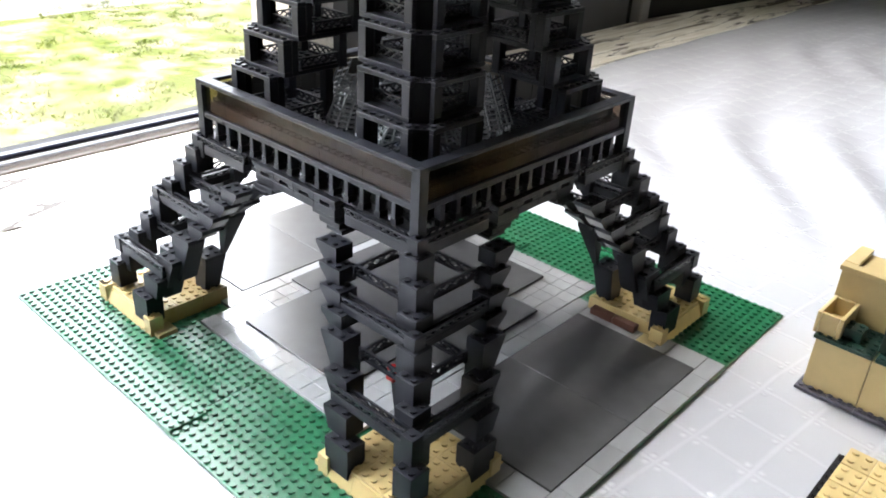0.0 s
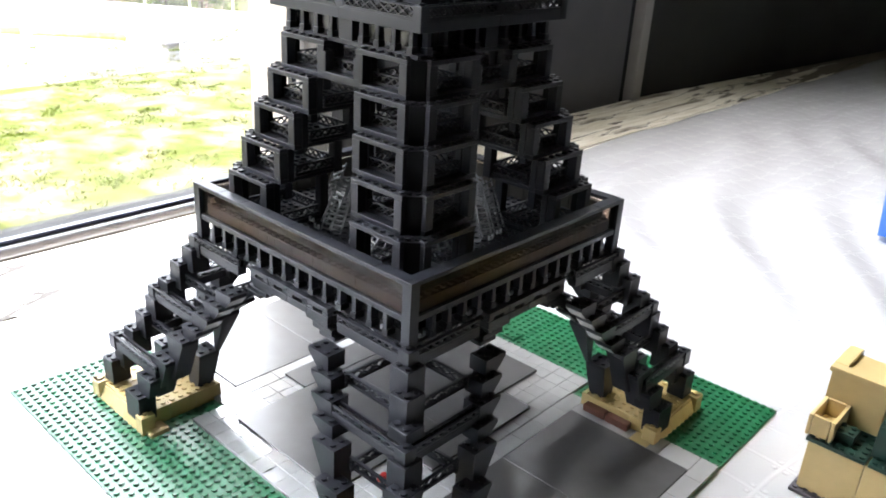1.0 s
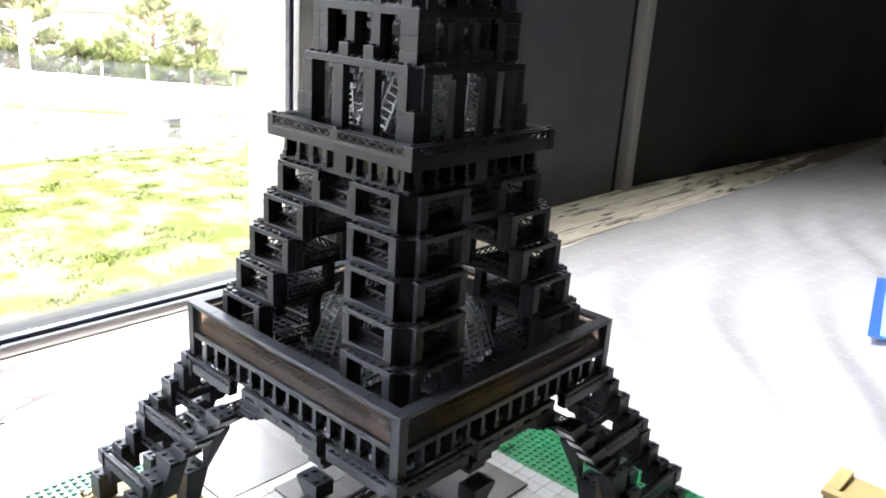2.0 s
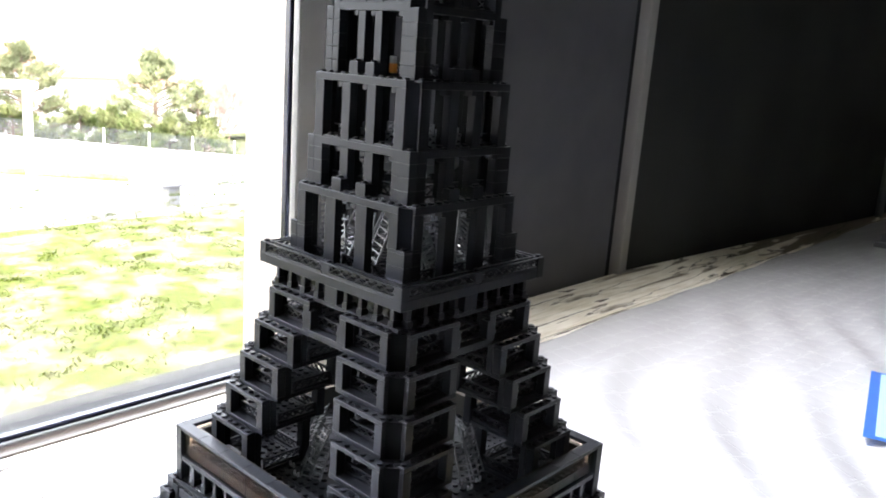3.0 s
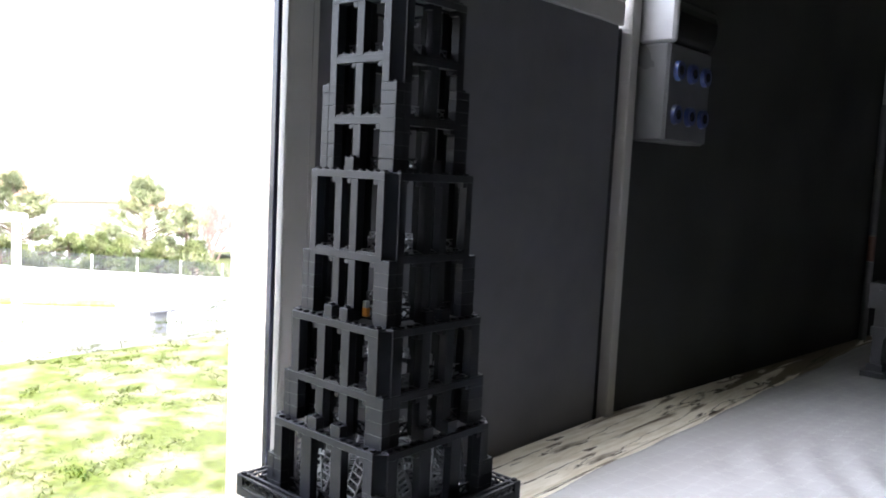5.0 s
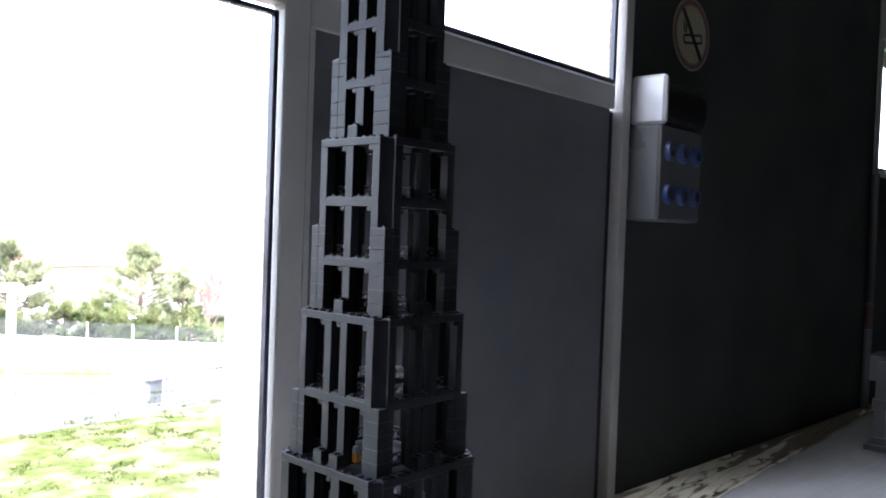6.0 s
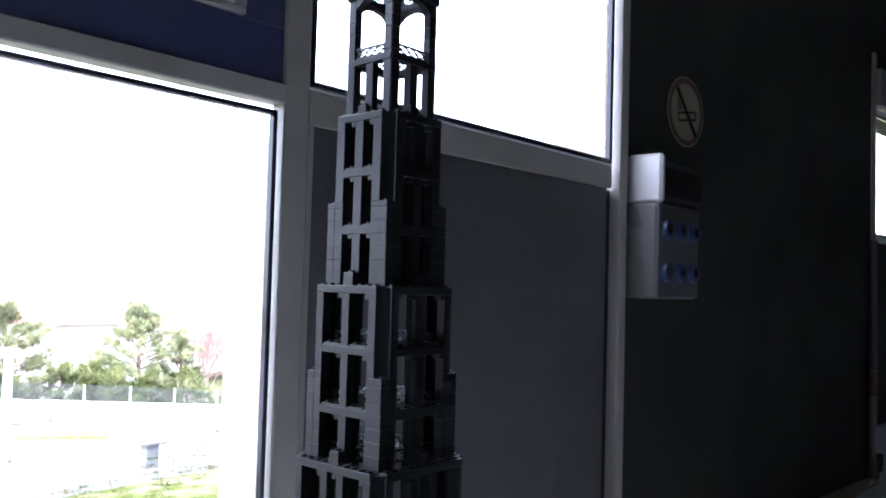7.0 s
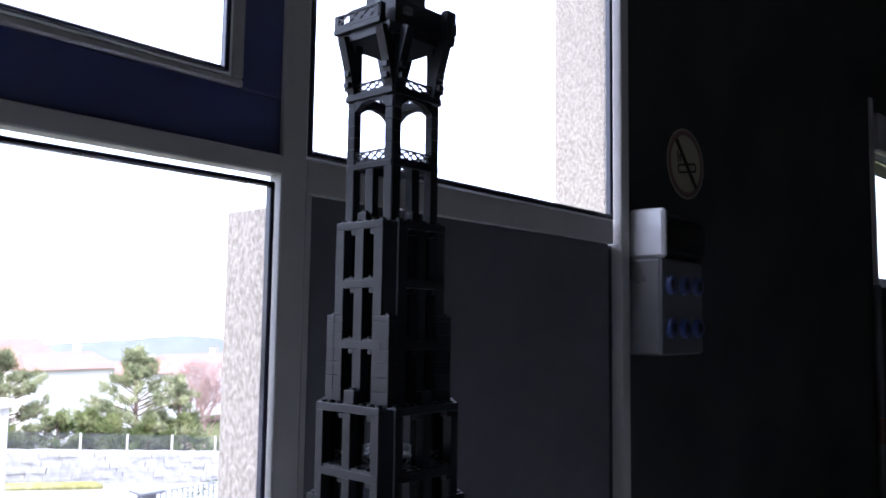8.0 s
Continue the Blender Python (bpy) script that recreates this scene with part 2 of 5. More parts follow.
mixc.inputs[6].default_value, mixc.inputs[7].default_value = (0.475, 0.475, 0.492, 1), (0.565, 0.565, 0.58, 1)
l.new(net, mixc.inputs[0]), l.new(mixc.outputs[2], b.inputs["Base Color"])
bp = n.new("ShaderNodeBump")
bp.inputs["Strength"].default_value, bp.inputs["Distance"].default_value = 0.38, 0.0026
pillow = sum_node("SQRT", sum_node("MINIMUM", sum_node("MULTIPLY", row_d, 60.0), sum_node("MULTIPLY", col_d, 60.0)), 0)
l.new(sum_node("MULTIPLY_ADD", nz.outputs[0], 0.10, sum_node("MULTIPLY_ADD", pillow, 0.5, net)), bp.inputs["Height"]), l.new(bp.outputs[0], b.inputs["Normal"])

# spring lawn, partly dry
LAWN = material("spring_lawn", (0.046, 0.055, 0.010), 0.9, spec=0.05, grain=0.5, grain_size=30, other=(0.122, 0.115, 0.066), spot=4.5, bump=0.35, bump_size=22)

# ---- mesh helpers ----
def part(name, bm, mat, parent=None, label="", at=None):
    me = bpy.data.meshes.new(name)
    bm.to_mesh(me)
    bm.free()
    return placed(name, me, mat, parent, label, at)


def placed(name, me, mat, parent=None, label="", at=None):
    if not me.materials:
        me.materials.append(mat)
    ob = new(name, me)
    if parent is not None:
        ob.parent = parent
    if at is not None:
        ob.matrix_basis = at
    if label:
        ob["label"] = label
    return ob


def solid(verts, faces, name="piece"):
    me = bpy.data.meshes.new(name)
    me.from_pydata(verts, [], faces)
    me.update()
    return me


def box_geometry(sx, sy, sz, c):
    """A chamfered box centred on the origin: vertices and faces."""
    v, f = [], []
    hx, hy, hz = sx / 2, sy / 2, sz / 2
    c = min(c, hx * 0.6, hy * 0.6, hz * 0.6)
    idx = {}
    for i in (-1, 1):
        for j in (-1, 1):
            for k in (-1, 1):
                idx[i, j, k] = len(v)
                v += [(i * hx, j * (hy - c), k * (hz - c)), (i * (hx - c), j * hy, k * (hz - c)), (i * (hx - c), j * (hy - c), k * hz)]
    for s in (-1, 1):
        q = [idx[s, -1, -1], idx[s, 1, -1], idx[s, 1, 1], idx[s, -1, 1]]
        f.append(q if s > 0 else q[::-1])
        q = [idx[-1, s, -1] + 1, idx[-1, s, 1] + 1, idx[1, s, 1] + 1, idx[1, s, -1] + 1]
        f.append(q if s > 0 else q[::-1])
        q = [idx[-1, -1, s] + 2, idx[1, -1, s] + 2, idx[1, 1, s] + 2, idx[-1, 1, s] + 2]
        f.append(q if s > 0 else q[::-1])
    for a in (-1, 1):
        for d in (-1, 1):
            f.append([idx[a, d, -1], idx[a, d, 1], idx[a, d, 1] + 1, idx[a, d, -1] + 1])
            f.append([idx[a, -1, d], idx[a, 1, d], idx[a, 1, d] + 2, idx[a, -1, d] + 2])
            f.append([idx[-1, a, d] + 1, idx[1, a, d] + 1, idx[1, a, d] + 2, idx[-1, a, d] + 2])
    for i in (-1, 1):
        for j in (-1, 1):
            for k in (-1, 1):
                f.append([idx[i, j, k], idx[i, j, k] + 1, idx[i, j, k] + 2])
    return v, f


def add_stud(v, f, x, y, z, r=0.0024, h=0.0017, n=8):
    k = len(v)
    for j in range(n):
        a = 2 * math.pi * (j + 0.5) / n
        v += [(x + r * math.cos(a), y + r * math.sin(a), z), (x + r * math.cos(a), y + r * math.sin(a), z + h)]
    for j in range(n):
        a, d = k + 2 * j, k + 2 * ((j + 1) % n)
        f.append([a, d, d + 1, a + 1])
    f.append([k + 2 * j + 1 for j in range(n)])


def mended(me):
    bm = bmesh.new()
    bm.from_mesh(me)
    bmesh.ops.recalc_face_normals(bm, faces=bm.faces)
    bm.to_mesh(me)
    bm.free()
    return me


S = 0.008
MESHES = {}


def brick_mesh(sx, sy, sz, studs=False, c=0.0003):
    """A brick of metres sx, sy, sz; studs on its top on an 8 mm grid."""
    key = (round(sx, 5), round(sy, 5), round(sz, 5), studs, c)
    if key not in MESHES:
        v, f = box_geometry(sx, sy, sz, c)
        if studs:
            nx, ny = max(1, int(sx / S + 0.3)), max(1, int(sy / S + 0.3))
            for i in range(nx):
                for j in range(ny):
                    add_stud(v, f, (i + 0.5 - nx / 2) * sx / nx, (j + 0.5 - ny / 2) * sy / ny, sz / 2 - 0.0001)
        MESHES[key] = mended(solid(v, f, "brick"))
    return MESHES[key]


TURNS = [Matrix.Rotation(radians(90 * k), 4, "Z") for k in range(4)]


def with_material(me, mat):
    """The same mesh for one material; another material gets a copy of the data."""
    if not me.materials:
        me.materials.append(mat)
        return me
    if me.materials[0] == mat:
        return me
    key = (me.name, mat.name)
    if key not in MESHES:
        MESHES[key] = me.copy()
        MESHES[key].materials[0] = mat
    return MESHES[key]


def brick(parent, k, d0, d1, s0, s1, z0, z1, mat=None, studs=False, name="brick", jitter=0.00012):
    """A brick on side k: d outward and s along the side in studs, z in millimetres."""
    me = with_material(brick_mesh((d1 - d0) * S, (s1 - s0) * S, (z1 - z0) / 1000, studs), mat or GREY)
    j = [random.uniform(-jitter, jitter) for _ in range(3)]
    at = TURNS[k % 4] @ Matrix.Translation((-(d0 + d1) / 2 * S + j[0], (s0 + s1) / 2 * S + j[1], (z0 + z1) / 2000 + abs(j[2]) * 0.3)) @ Matrix.Rotation(random.uniform(-0.004, 0.004), 4, "Z")
    return placed(name, me, mat or GREY, parent, at=at)


def prism_mesh(outline, depth, c=0.0):
    """A prism: outline points (s in studs, z in millimetres), depth in studs along the first axis."""
    key = ("prism", tuple((round(a, 3), round(b_, 3)) for a, b_ in outline), round(depth, 3))
    if key not in MESHES:
        v, f, m = [], [], len(outline)
        for d in (-depth / 2, depth / 2):
            v += [(d * S, a * S, b_ / 1000) for a, b_ in outline]
        f = [list(range(m)), list(range(m, 2 * m))] + [[i, (i + 1) % m, m + (i + 1) % m, m + i] for i in range(m)]
        MESHES[key] = mended(solid(v, f, "slope"))
    return MESHES[key]


def slope(parent, k, d0, d1, outline, mat=None, name="slope_brick"):
    s0, z0 = outline[0]
    me = with_material(prism_mesh([(a - s0, b_ - z0) for a, b_ in outline], d1 - d0), mat or GREY)
    return placed(name, me, mat or GREY, parent, at=TURNS[k % 4] @ Matrix.Translation((-(d0 + d1) / 2 * S, s0 * S, z0 / 1000)))


def lattice_mesh(length, height, cells, bar=0.0011, thick=0.0016):
    """A lattice fence: two rails, end posts and crossed bars, in the plane of its own y and z."""
    key = ("lattice", round(length, 4), round(height, 4), cells)
    if key not in MESHES:
        v, f = [], []

        def rod(y0, z0, y1, z1, w, th=thick):
            dy, dz = y1 - y0, z1 - z0
            ln = math.hypot(dy, dz)
            ny, nz_ = -dz / ln * w / 2, dy / ln * w / 2
            k = len(v)
            for x in (-th / 2, th / 2):
                v.extend([(x, y0 + ny, z0 + nz_), (x, y1 + ny, z1 + nz_), (x, y1 - ny, z1 - nz_), (x, y0 - ny, z0 - nz_)])
            f.extend([[k, k + 1, k + 2, k + 3], [k + 7, k + 6, k + 5, k + 4]] + [[k + i, k + (i + 1) % 4, k + 4 + (i + 1) % 4, k + 4 + i] for i in range(4)])
        rod(0, bar, length, bar, 2 * bar, thick * 1.5)
        rod(0, height - bar / 2, length, height - bar / 2, bar, thick * 1.5)
        rod(bar / 2, 0, bar / 2, height, bar), rod(length - bar / 2, 0, length - bar / 2, height, bar)
        for i in range(cells):
            a, d = length * i / cells, length * (i + 1) / cells
            rod(a, 2 * bar, d, height - bar, bar * 0.9, thick * 0.8), rod(a, height - bar, d, 2 * bar, bar * 0.9, thick * 0.7)
        MESHES[key] = mended(solid(v, f, "lattice"))
    return MESHES[key]


def lattice(parent, k, d, s0, s1, z0, z1, cells=None, mat=None, lean=0.0, name="lattice_fence"):
    ln = (s1 - s0) * S
    me = with_material(lattice_mesh(ln, (z1 - z0) / 1000, cells or max(1, round(ln / S * 0.9))), mat or GREY)
    return placed(name, me, mat or GREY, parent, at=TURNS[k % 4] @ Matrix.Translation((-d * S, s0 * S, z0 / 1000)) @ Matrix.Rotation(radians(lean), 4, "Y"))


def thing(name, label, category, group="", kind="", at=(0, 0, 0)):
    ob = new(name)
    ob.empty_display_size = 0.05
    ob.location = at
    return tagged(ob, label, category, group, kind)


def block(name, x0, x1, y0, y1, z0, z1, mat, parent=None, c=0.002, label=""):
    v, f = box_geometry(x1 - x0, y1 - y0, z1 - z0, c)
    me = mended(solid(v, f, name))
    return placed(name, me, mat, parent, label, Matrix.Translation(((x0 + x1) / 2, (y0 + y1) / 2, (z0 + z1) / 2)))


# ---- room: table, window bench, walls ----
WY = 0.6155  # plane of the window wall
BENCH = -0.014  # top of the ledge along it
cloth_v, cloth_f = [], []
XS = [-1.3 + i * 0.02 for i in range(296)]
YS = [-0.62 + j * 0.0125 for j in range(86)]
for y in YS:
    for x in XS:
        far = min(1, max(0, (math.hypot(x, y) - 0.36) / 0.25))
        # soft folds running away from the near edge, 12 cm apart
        across = 0.92 * y - 0.39 * x + 0.14 * noise.noise((x * 1.5, y * 1.9, 5))
        fold = (1 - 0.7 * min(1, max(0, (x - 1.0) / 0.9))) * min(1, max(0, (0.40 - y) / 0.16)) * max(0.12, 0.75 + 1.1 * noise.noise((x * 2.1, y * 3.4, 9)))
        z = far * (0.0078 * fold * math.sin(across * 47 + 1.2) + 0.0024 * noise.noise((x * 3, y * 6, 0)) + 0.0012 * noise.noise((x * 9, y * 11, 2)))
        cloth_v.append((x, min(y, 0.402 + 0.004 * math.sin(x * 7) + 0.003 * math.sin(x * 19)), z - 0.0075 * far))
W_ = len(XS)
for j in range(len(YS) - 1):
    for i in range(W_ - 1):
        a = j * W_ + i
        cloth_f.append([a, a + 1, a + W_ + 1, a + W_])
cloth = placed("tablecloth", solid(cloth_v, cloth_f, "tablecloth"), CLOTH)
for p in cloth.data.polygons:
    p.use_smooth = True
cloth.modifiers.new("thickness", "SOLIDIFY").thickness = 0.0015
tagged(cloth, "white embossed cloth with a netted pattern, spread over the long table", "tablecloth")
table = thing("table", "long plain table under a white embossed cloth", "table")
block("tabletop", -1.28, 4.58, -0.60, 0.395, -0.035, -0.021, FLOOR, table)
for x in (-1.2, 1.6, 4.4):
    for y in (-0.55, 0.3):
        block("leg", x, x + 0.05, y, y + 0.05, -0.75, -0.035, METAL, table)
BARE_WOOD = material("bare_brown_wood", (0.16, 0.10, 0.06), 0.8, grain=0.3, grain_size=30, stretch=(0.3, 4, 4))
bench = thing("window_bench", "worn white-painted wooden ledge along the window wall", "window ledge", kind="structure")
block("bearer", -2.45, 6.25, 0.398, WY - 0.001, -0.0625, BENCH - 0.0305, BARE_WOOD, bench)
for y0, y1, dz in ((0.396, 0.4258, BENCH - 0.0003), (0.4280, 0.5046, BENCH), (0.5052, WY - 0.0005, BENCH + 0.0004)):
    v, f = box_geometry(9.0, y1 - y0, 0.03, 0.001)
    placed("plank", mended(solid(v, f, "plank")), WOOD, bench, at=Matrix.Translation((2.0, (y0 + y1) / 2, dz - 0.015)))


def frame_bar(name, x0, x1, y0, y1, z0, z1, mat, parent):
    return block(name, x0, x1, y0, y1, z0, z1, mat, parent, 0.0025)


def window(name, x0, x1, z0, z1, label, bead=0.012, seal=0.009, foot=0.0, rim=0.0):
    """A fixed window by its visible glass: black seal on the pane, then a white bead or a rim of bare glass."""
    w = thing(name, label, "window", kind="structure")
    for nm, m_, o, e, y0, y1 in (("seal", SEAL, 0.0, seal, WY - 0.004, WY + 0.012), ("bead", WHITE_BEAD, seal, seal + bead, WY - 0.002, WY + 0.012)):
        if nm == "bead" and rim:
            continue
        frame_bar(nm, x1 + o, x1 + e - 0.0002, y0, y1, z0 - e, z1 + e, m_, w)
        frame_bar(nm, x0 - e, x0 - o - 0.0002, y0, y1, z0 - e, z1 + e, m_, w)
        if nm == "seal" or z0 > 0.5:
            frame_bar(nm, x0 - o, x1 + o, y0, y1, z0 - (foot or e), z0 - o - 0.0002, m_, w)
        frame_bar(nm, x0 - o, x1 + o, y0, y1, z1 + o, z1 + e - 0.0002, m_, w)
    g = block("pane", x0 - 0.004 - rim, x1 + 0.004 + rim, WY + 0.013, WY + 0.019, z0 - 0.004, z1 + 0.004 + rim, PANE, w, 0.0005)
    g.visible_shadow = False
    return w


window("window_1", -1.50, 0.341, 0.001, 1.014, "large fixed window with a black inner bar, giving onto a lawn", foot=0.008, rim=0.018)
window("window_2", -1.50, 0.249, 1.186, 2.45, "upper window light above a navy panel", 0.004)
window("window_3", 0.424, 1.398, 1.086, 2.45, "high window light above a grey panel", 0.004, 0.012)
far_window = window("window_4", 3.395, 4.60, 1.02, 1.53, "far window with bright daylight behind", 0.03)
fr = thing("wall_north", "window wall of aluminium frames with navy and grey panels", "wall", kind="structure")
frame_bar("sill", -1.60, 0.3615, WY - 0.033, WY + 0.03, -0.06, BENCH + 0.003, SILL, fr)
frame_bar("mullion", 0.3605, 0.4105, WY - 0.004, WY + 0.03, -0.06, 2.6, ALU, fr)
frame_bar("stile", 0.411, 0.4265, WY - 0.001, WY + 0.03, -0.06, 1.069, ALU, fr)
frame_bar("rail", -1.60, 0.362, WY - 0.005, WY + 0.03, 1.0355, 1.067, ALU, fr)
frame_bar("rail", -1.60, 0.283, WY - 0.003, WY + 0.03, 1.160, 1.1725, ALU, fr)
frame_bar("stile", 0.2625, 0.283, WY - 0.0035, WY + 0.03, 1.173, 2.47, ALU, fr)
block("navy_panel", -1.60, 0.362, WY + 0.004, WY + 0.03, 1.0675, 1.1595, NAVY, fr)
block("navy_panel", 0.2835, 0.362, WY + 0.004, WY + 0.03, 1.160, 2.47, NAVY, fr)
block("grey_panel", 0.427, 1.3965, WY + 0.003, WY + 0.02, -0.06, 1.010, PANEL, fr)
frame_bar("rail", 0.411, 1.412, WY - 0.003, WY + 0.03, 1.0105, 1.069, ALU, fr)
frame_bar("door_jamb", 1.397, 1.434, WY + 0.014, WY + 0.03, -0.06, 1.0095, SEAL, fr)
frame_bar("post", 1.435, 1.476, WY - 0.014, WY + 0.03, -0.06, 2.6, ALU, fr)
frame_bar("cover_strip", 1.4765, 1.49, WY - 0.006, WY + 0.03, -0.06, 2.6, ALU, fr)
TURN = Matrix.Translation((1.4905, WY, 0)) @ Matrix.Rotation(-0.08, 4, "Z") @ Matrix.Translation((-1.4905, -WY, 0))
far_wall = thing("wall_north_far", "plain dark grey wall beyond the aluminium post, turned a little inwards", "wall", kind="structure")
far_wall.matrix_basis = TURN
far_window.matrix_basis = TURN
block("masonry", 1.4905, 3.355, WY, WY + 0.2, -0.75, 2.6, WALL, far_wall)
block("masonry", 3.3555, 6.3, WY + 0.001, WY + 0.2, -0.75, 0.985, WALL, far_wall)
block("blind_box", 3.392, 4.64, WY - 0.03, WY + 0.02, 1.575, 1.735, ALU, far_wall, label="pale grey roller blind box over the window")
block("jamb", 3.3555, 3.385, WY - 0.012, WY + 0.0005, 0.30, 1.80, ALU, far_wall)
block("masonry", 3.3555, 6.3, WY + 0.021, WY + 0.2, 1.575, 2.6, WALL, far_wall)
block("masonry", 4.645, 6.3, WY + 0.001, WY + 0.2, 0.9855, 1.5745, WALL, far_wall)
block("masonry", -1.60, 1.49, WY + 0.0, WY + 0.2, -0.75, -0.061, WALL, fr)
block("masonry", -1.60, 1.424, WY + 0.0, WY + 0.06, 2.471, 2.6, WALL, fr)
block("masonry", -4.2, -1.601, WY + 0.0, WY + 0.2, -0.75, 2.6, WALL, fr)
# unseen room walls, their grey picked to bounce light inside
tagged(block("wall_east", 6.3, 6.5, -4.5, 0.75, -0.75, 2.6, PLASTER), "plain mid-grey painted end wall of the room", "wall", kind="structure")
tagged(block("wall_west", -4.4, -4.2, -4.5, 0.9, -0.75, 2.6, PLASTER), "plain mid-grey painted end wall of the room", "wall", kind="structure")
tagged(block("wall_south", -4.2, 6.3, -4.7, -4.5, -0.75, 2.6, PLASTER), "plain mid-grey painted wall of the room", "wall", kind="structure")
tagged(block("floor", -4.4, 6.5, -4.7, 0.85, -0.85, -0.75, FLOOR), "dull vinyl floor of the room", "floor", kind="structure")
# ceiling of square tiles
ceil_v, ceil_f = [], []


def add_slab(x0, x1, y0, y1, z0, z1, c):
    v, f = box_geometry(x1 - x0, y1 - y0, z1 - z0, c)
    k0 = len(ceil_v)
    ceil_v.extend([(q[0] + (x0 + x1) / 2, q[1] + (y0 + y1) / 2, q[2] + (z0 + z1) / 2) for q in v])
    ceil_f.extend([[k0 + q for q in g] for g in f])


for i in range(18):
    for j in range(9):
        add_slab(-4.396 + 0.6 * i, -3.804 + 0.6 * i, -4.696 + 0.6 * j, -4.104 + 0.6 * j, -0.01, 0.01, 0.004)
add_slab(-4.4, 6.5, -4.7, 0.76, 0.012, 0.112, 0.002)
ceiling = placed("ceiling", mended(solid(ceil_v, ceil_f, "ceiling")), CEILING, at=Matrix.Translation((0, 0, 2.61)))
tagged(ceiling, "pale suspended ceiling of square tiles", "ceiling", kind="structure")
# ---- base of the model: four green baseplates, plaza tiles ----
def baseplate(cx, cy):
    bp_ = thing("baseplate", "green studded toy baseplate lying on the white cloth", "baseplate", "green baseplates", at=(cx * S, cy * S, 0))
    v, f = box_geometry(32 * S - 0.0003, 32 * S - 0.0003, 0.0028, 0.0004)
    placed("plate", mended(solid(v, f, "plate")), GREEN, bp_, at=Matrix.Translation((0, 0, 0.0014)))
    v, f = [], []
    for i in range(32):
        for j in range(32):
            gx, gy = cx - 15.5 + i, cy - 15.5 + j
            if abs(gx) < 16 and abs(gy) < 32 or abs(gx) < 19.5 and abs(gy) < 13:
                continue
            if 15 < abs(gx) < 25 and 15 < abs(gy) < 25:
                continue
            add_stud(v, f, (i - 15.5) * S, (j - 15.5) * S, 0.0027)
    st = placed("studs", mended(solid(v, f, "studs")), GREEN, bp_)
    st["kind"] = "stuff"
    return bp_


for cx in (-16, 16):
    for cy in (-16, 16):
        baseplate(cx, cy)

plaza = thing("plaza", "light grey tiled plaza with dark glossy plates under the tower", "plaza")


def tile(x0, x1, y0, y1, z0, z1, mat, name="tile"):
    me = with_material(brick_mesh((x1 - x0) * S - 0.00025, (y1 - y0) * S - 0.00025, (z1 - z0) / 1000, False, 0.00025), mat)
    lift = 0.010 if mat == LIGHT_TILE else 0.002
    at = Matrix.Translation(((x0 + x1) / 2 * S, (y0 + y1) / 2 * S, (z0 + z1) / 2000)) @ Euler((random.uniform(-1, 1) * lift, random.uniform(-1, 1) * lift, random.uniform(-0.002, 0.002))).to_matrix().to_4x4()
    return placed(name, me, mat, plaza, at=at)


for sy in (-1, 1):
    for i in range(8):
        a, d = -16 + 4 * i, -12 + 4 * i
        tile(a, d, *sorted((sy * 30, sy * 32)), 2.9, 6.0, LIGHT_TILE)
        tile(a, d, *sorted((sy * 13, sy * 15)), 2.9, 6.0, LIGHT_TILE)
    for j in range(4):
        y0, y1 = sorted((sy * (15 + j * 3.75), sy * (18.75 + j * 3.75)))
        tile(-16, -13, y0, y1, 2.9, 6.0, LIGHT_TILE)
        tile(13, 16, y0, y1, 2.9, 6.0, LIGHT_TILE)
    y0, y1 = sorted((sy * 15.05, sy * 29.95))
    tile(-12.9, 0, y0, y1, 3.0, 6.6, DARK_TILE, "dark_plate")
    tile(0, 12.9, y0, y1, 3.0, 6.6, DARK_TILE, "dark_plate")
for i in range(20):
    for j in range(12):
        x0, y0 = -20 + 2 * i, -12.9 + 2.15 * j
        tile(x0, x0 + 2, y0, y0 + 2.15, 2.9, 6.0, LIGHT_TILE)
tile(-16.6, -1, -7.2, 9.2, 6.1, 8.6, DARK_TILE, "dark_plate")
tile(-1, 16.6, -7.2, 9.2, 6.1, 8.6, DARK_TILE, "dark_plate")
tile(-7.2, 9.5, -11.6, -7.25, 6.1, 8.6, DARK_TILE, "dark_plate")
tile(-7.2, 9.5, 9.25, 13.2, 6.1, 8.6, DARK_TILE, "dark_plate")
joiner = placed("joining_plate", with_material(brick_mesh(4 * S, 2 * S, 0.0032, True), GREEN), GREEN, at=Matrix.Translation((-30.0 * S, -0.2 * S, 0.0045)))
tagged(joiner, "small green two by four plate bridging two baseplates", "toy plate")
joiner = placed("joining_plate", with_material(brick_mesh(2 * S, 4 * S, 0.0032, True), GREEN), GREEN, at=Matrix.Translation((22 * S, 2 * S, 0.0045)))
tagged(joiner, "small green two by four plate on the far baseplate seam", "toy plate")

# ---- the tower ----
tower = thing("model_tower", "tall dark grey lattice tower model of toy bricks on tan footings", "model tower")


def sub(name, label="", parent=None):
    ob = new(name)
    ob.parent = parent or tower
    ob.empty_display_size = 0.02
    if label:
        ob["label"] = label
    return ob


def level(table, z):
    """Linear reading of a table of (z, value)."""
    for (za, va), (zb, vb) in zip(table, table[1:]):
        if z <= zb:
            return va + (vb - va) * (z - za) / (zb - za)
    return table[-1][1]


# outer corner post: (top of the block in mm, outer reach in studs)
OUTER = [(29, 25.0), (48.5, 24.0), (62.5, 23.0), (80, 22.1), (96, 21.1), (111.5, 20.2), (129, 19.1), (146, 18.1), (160, 17.1), (167, 16.5)]
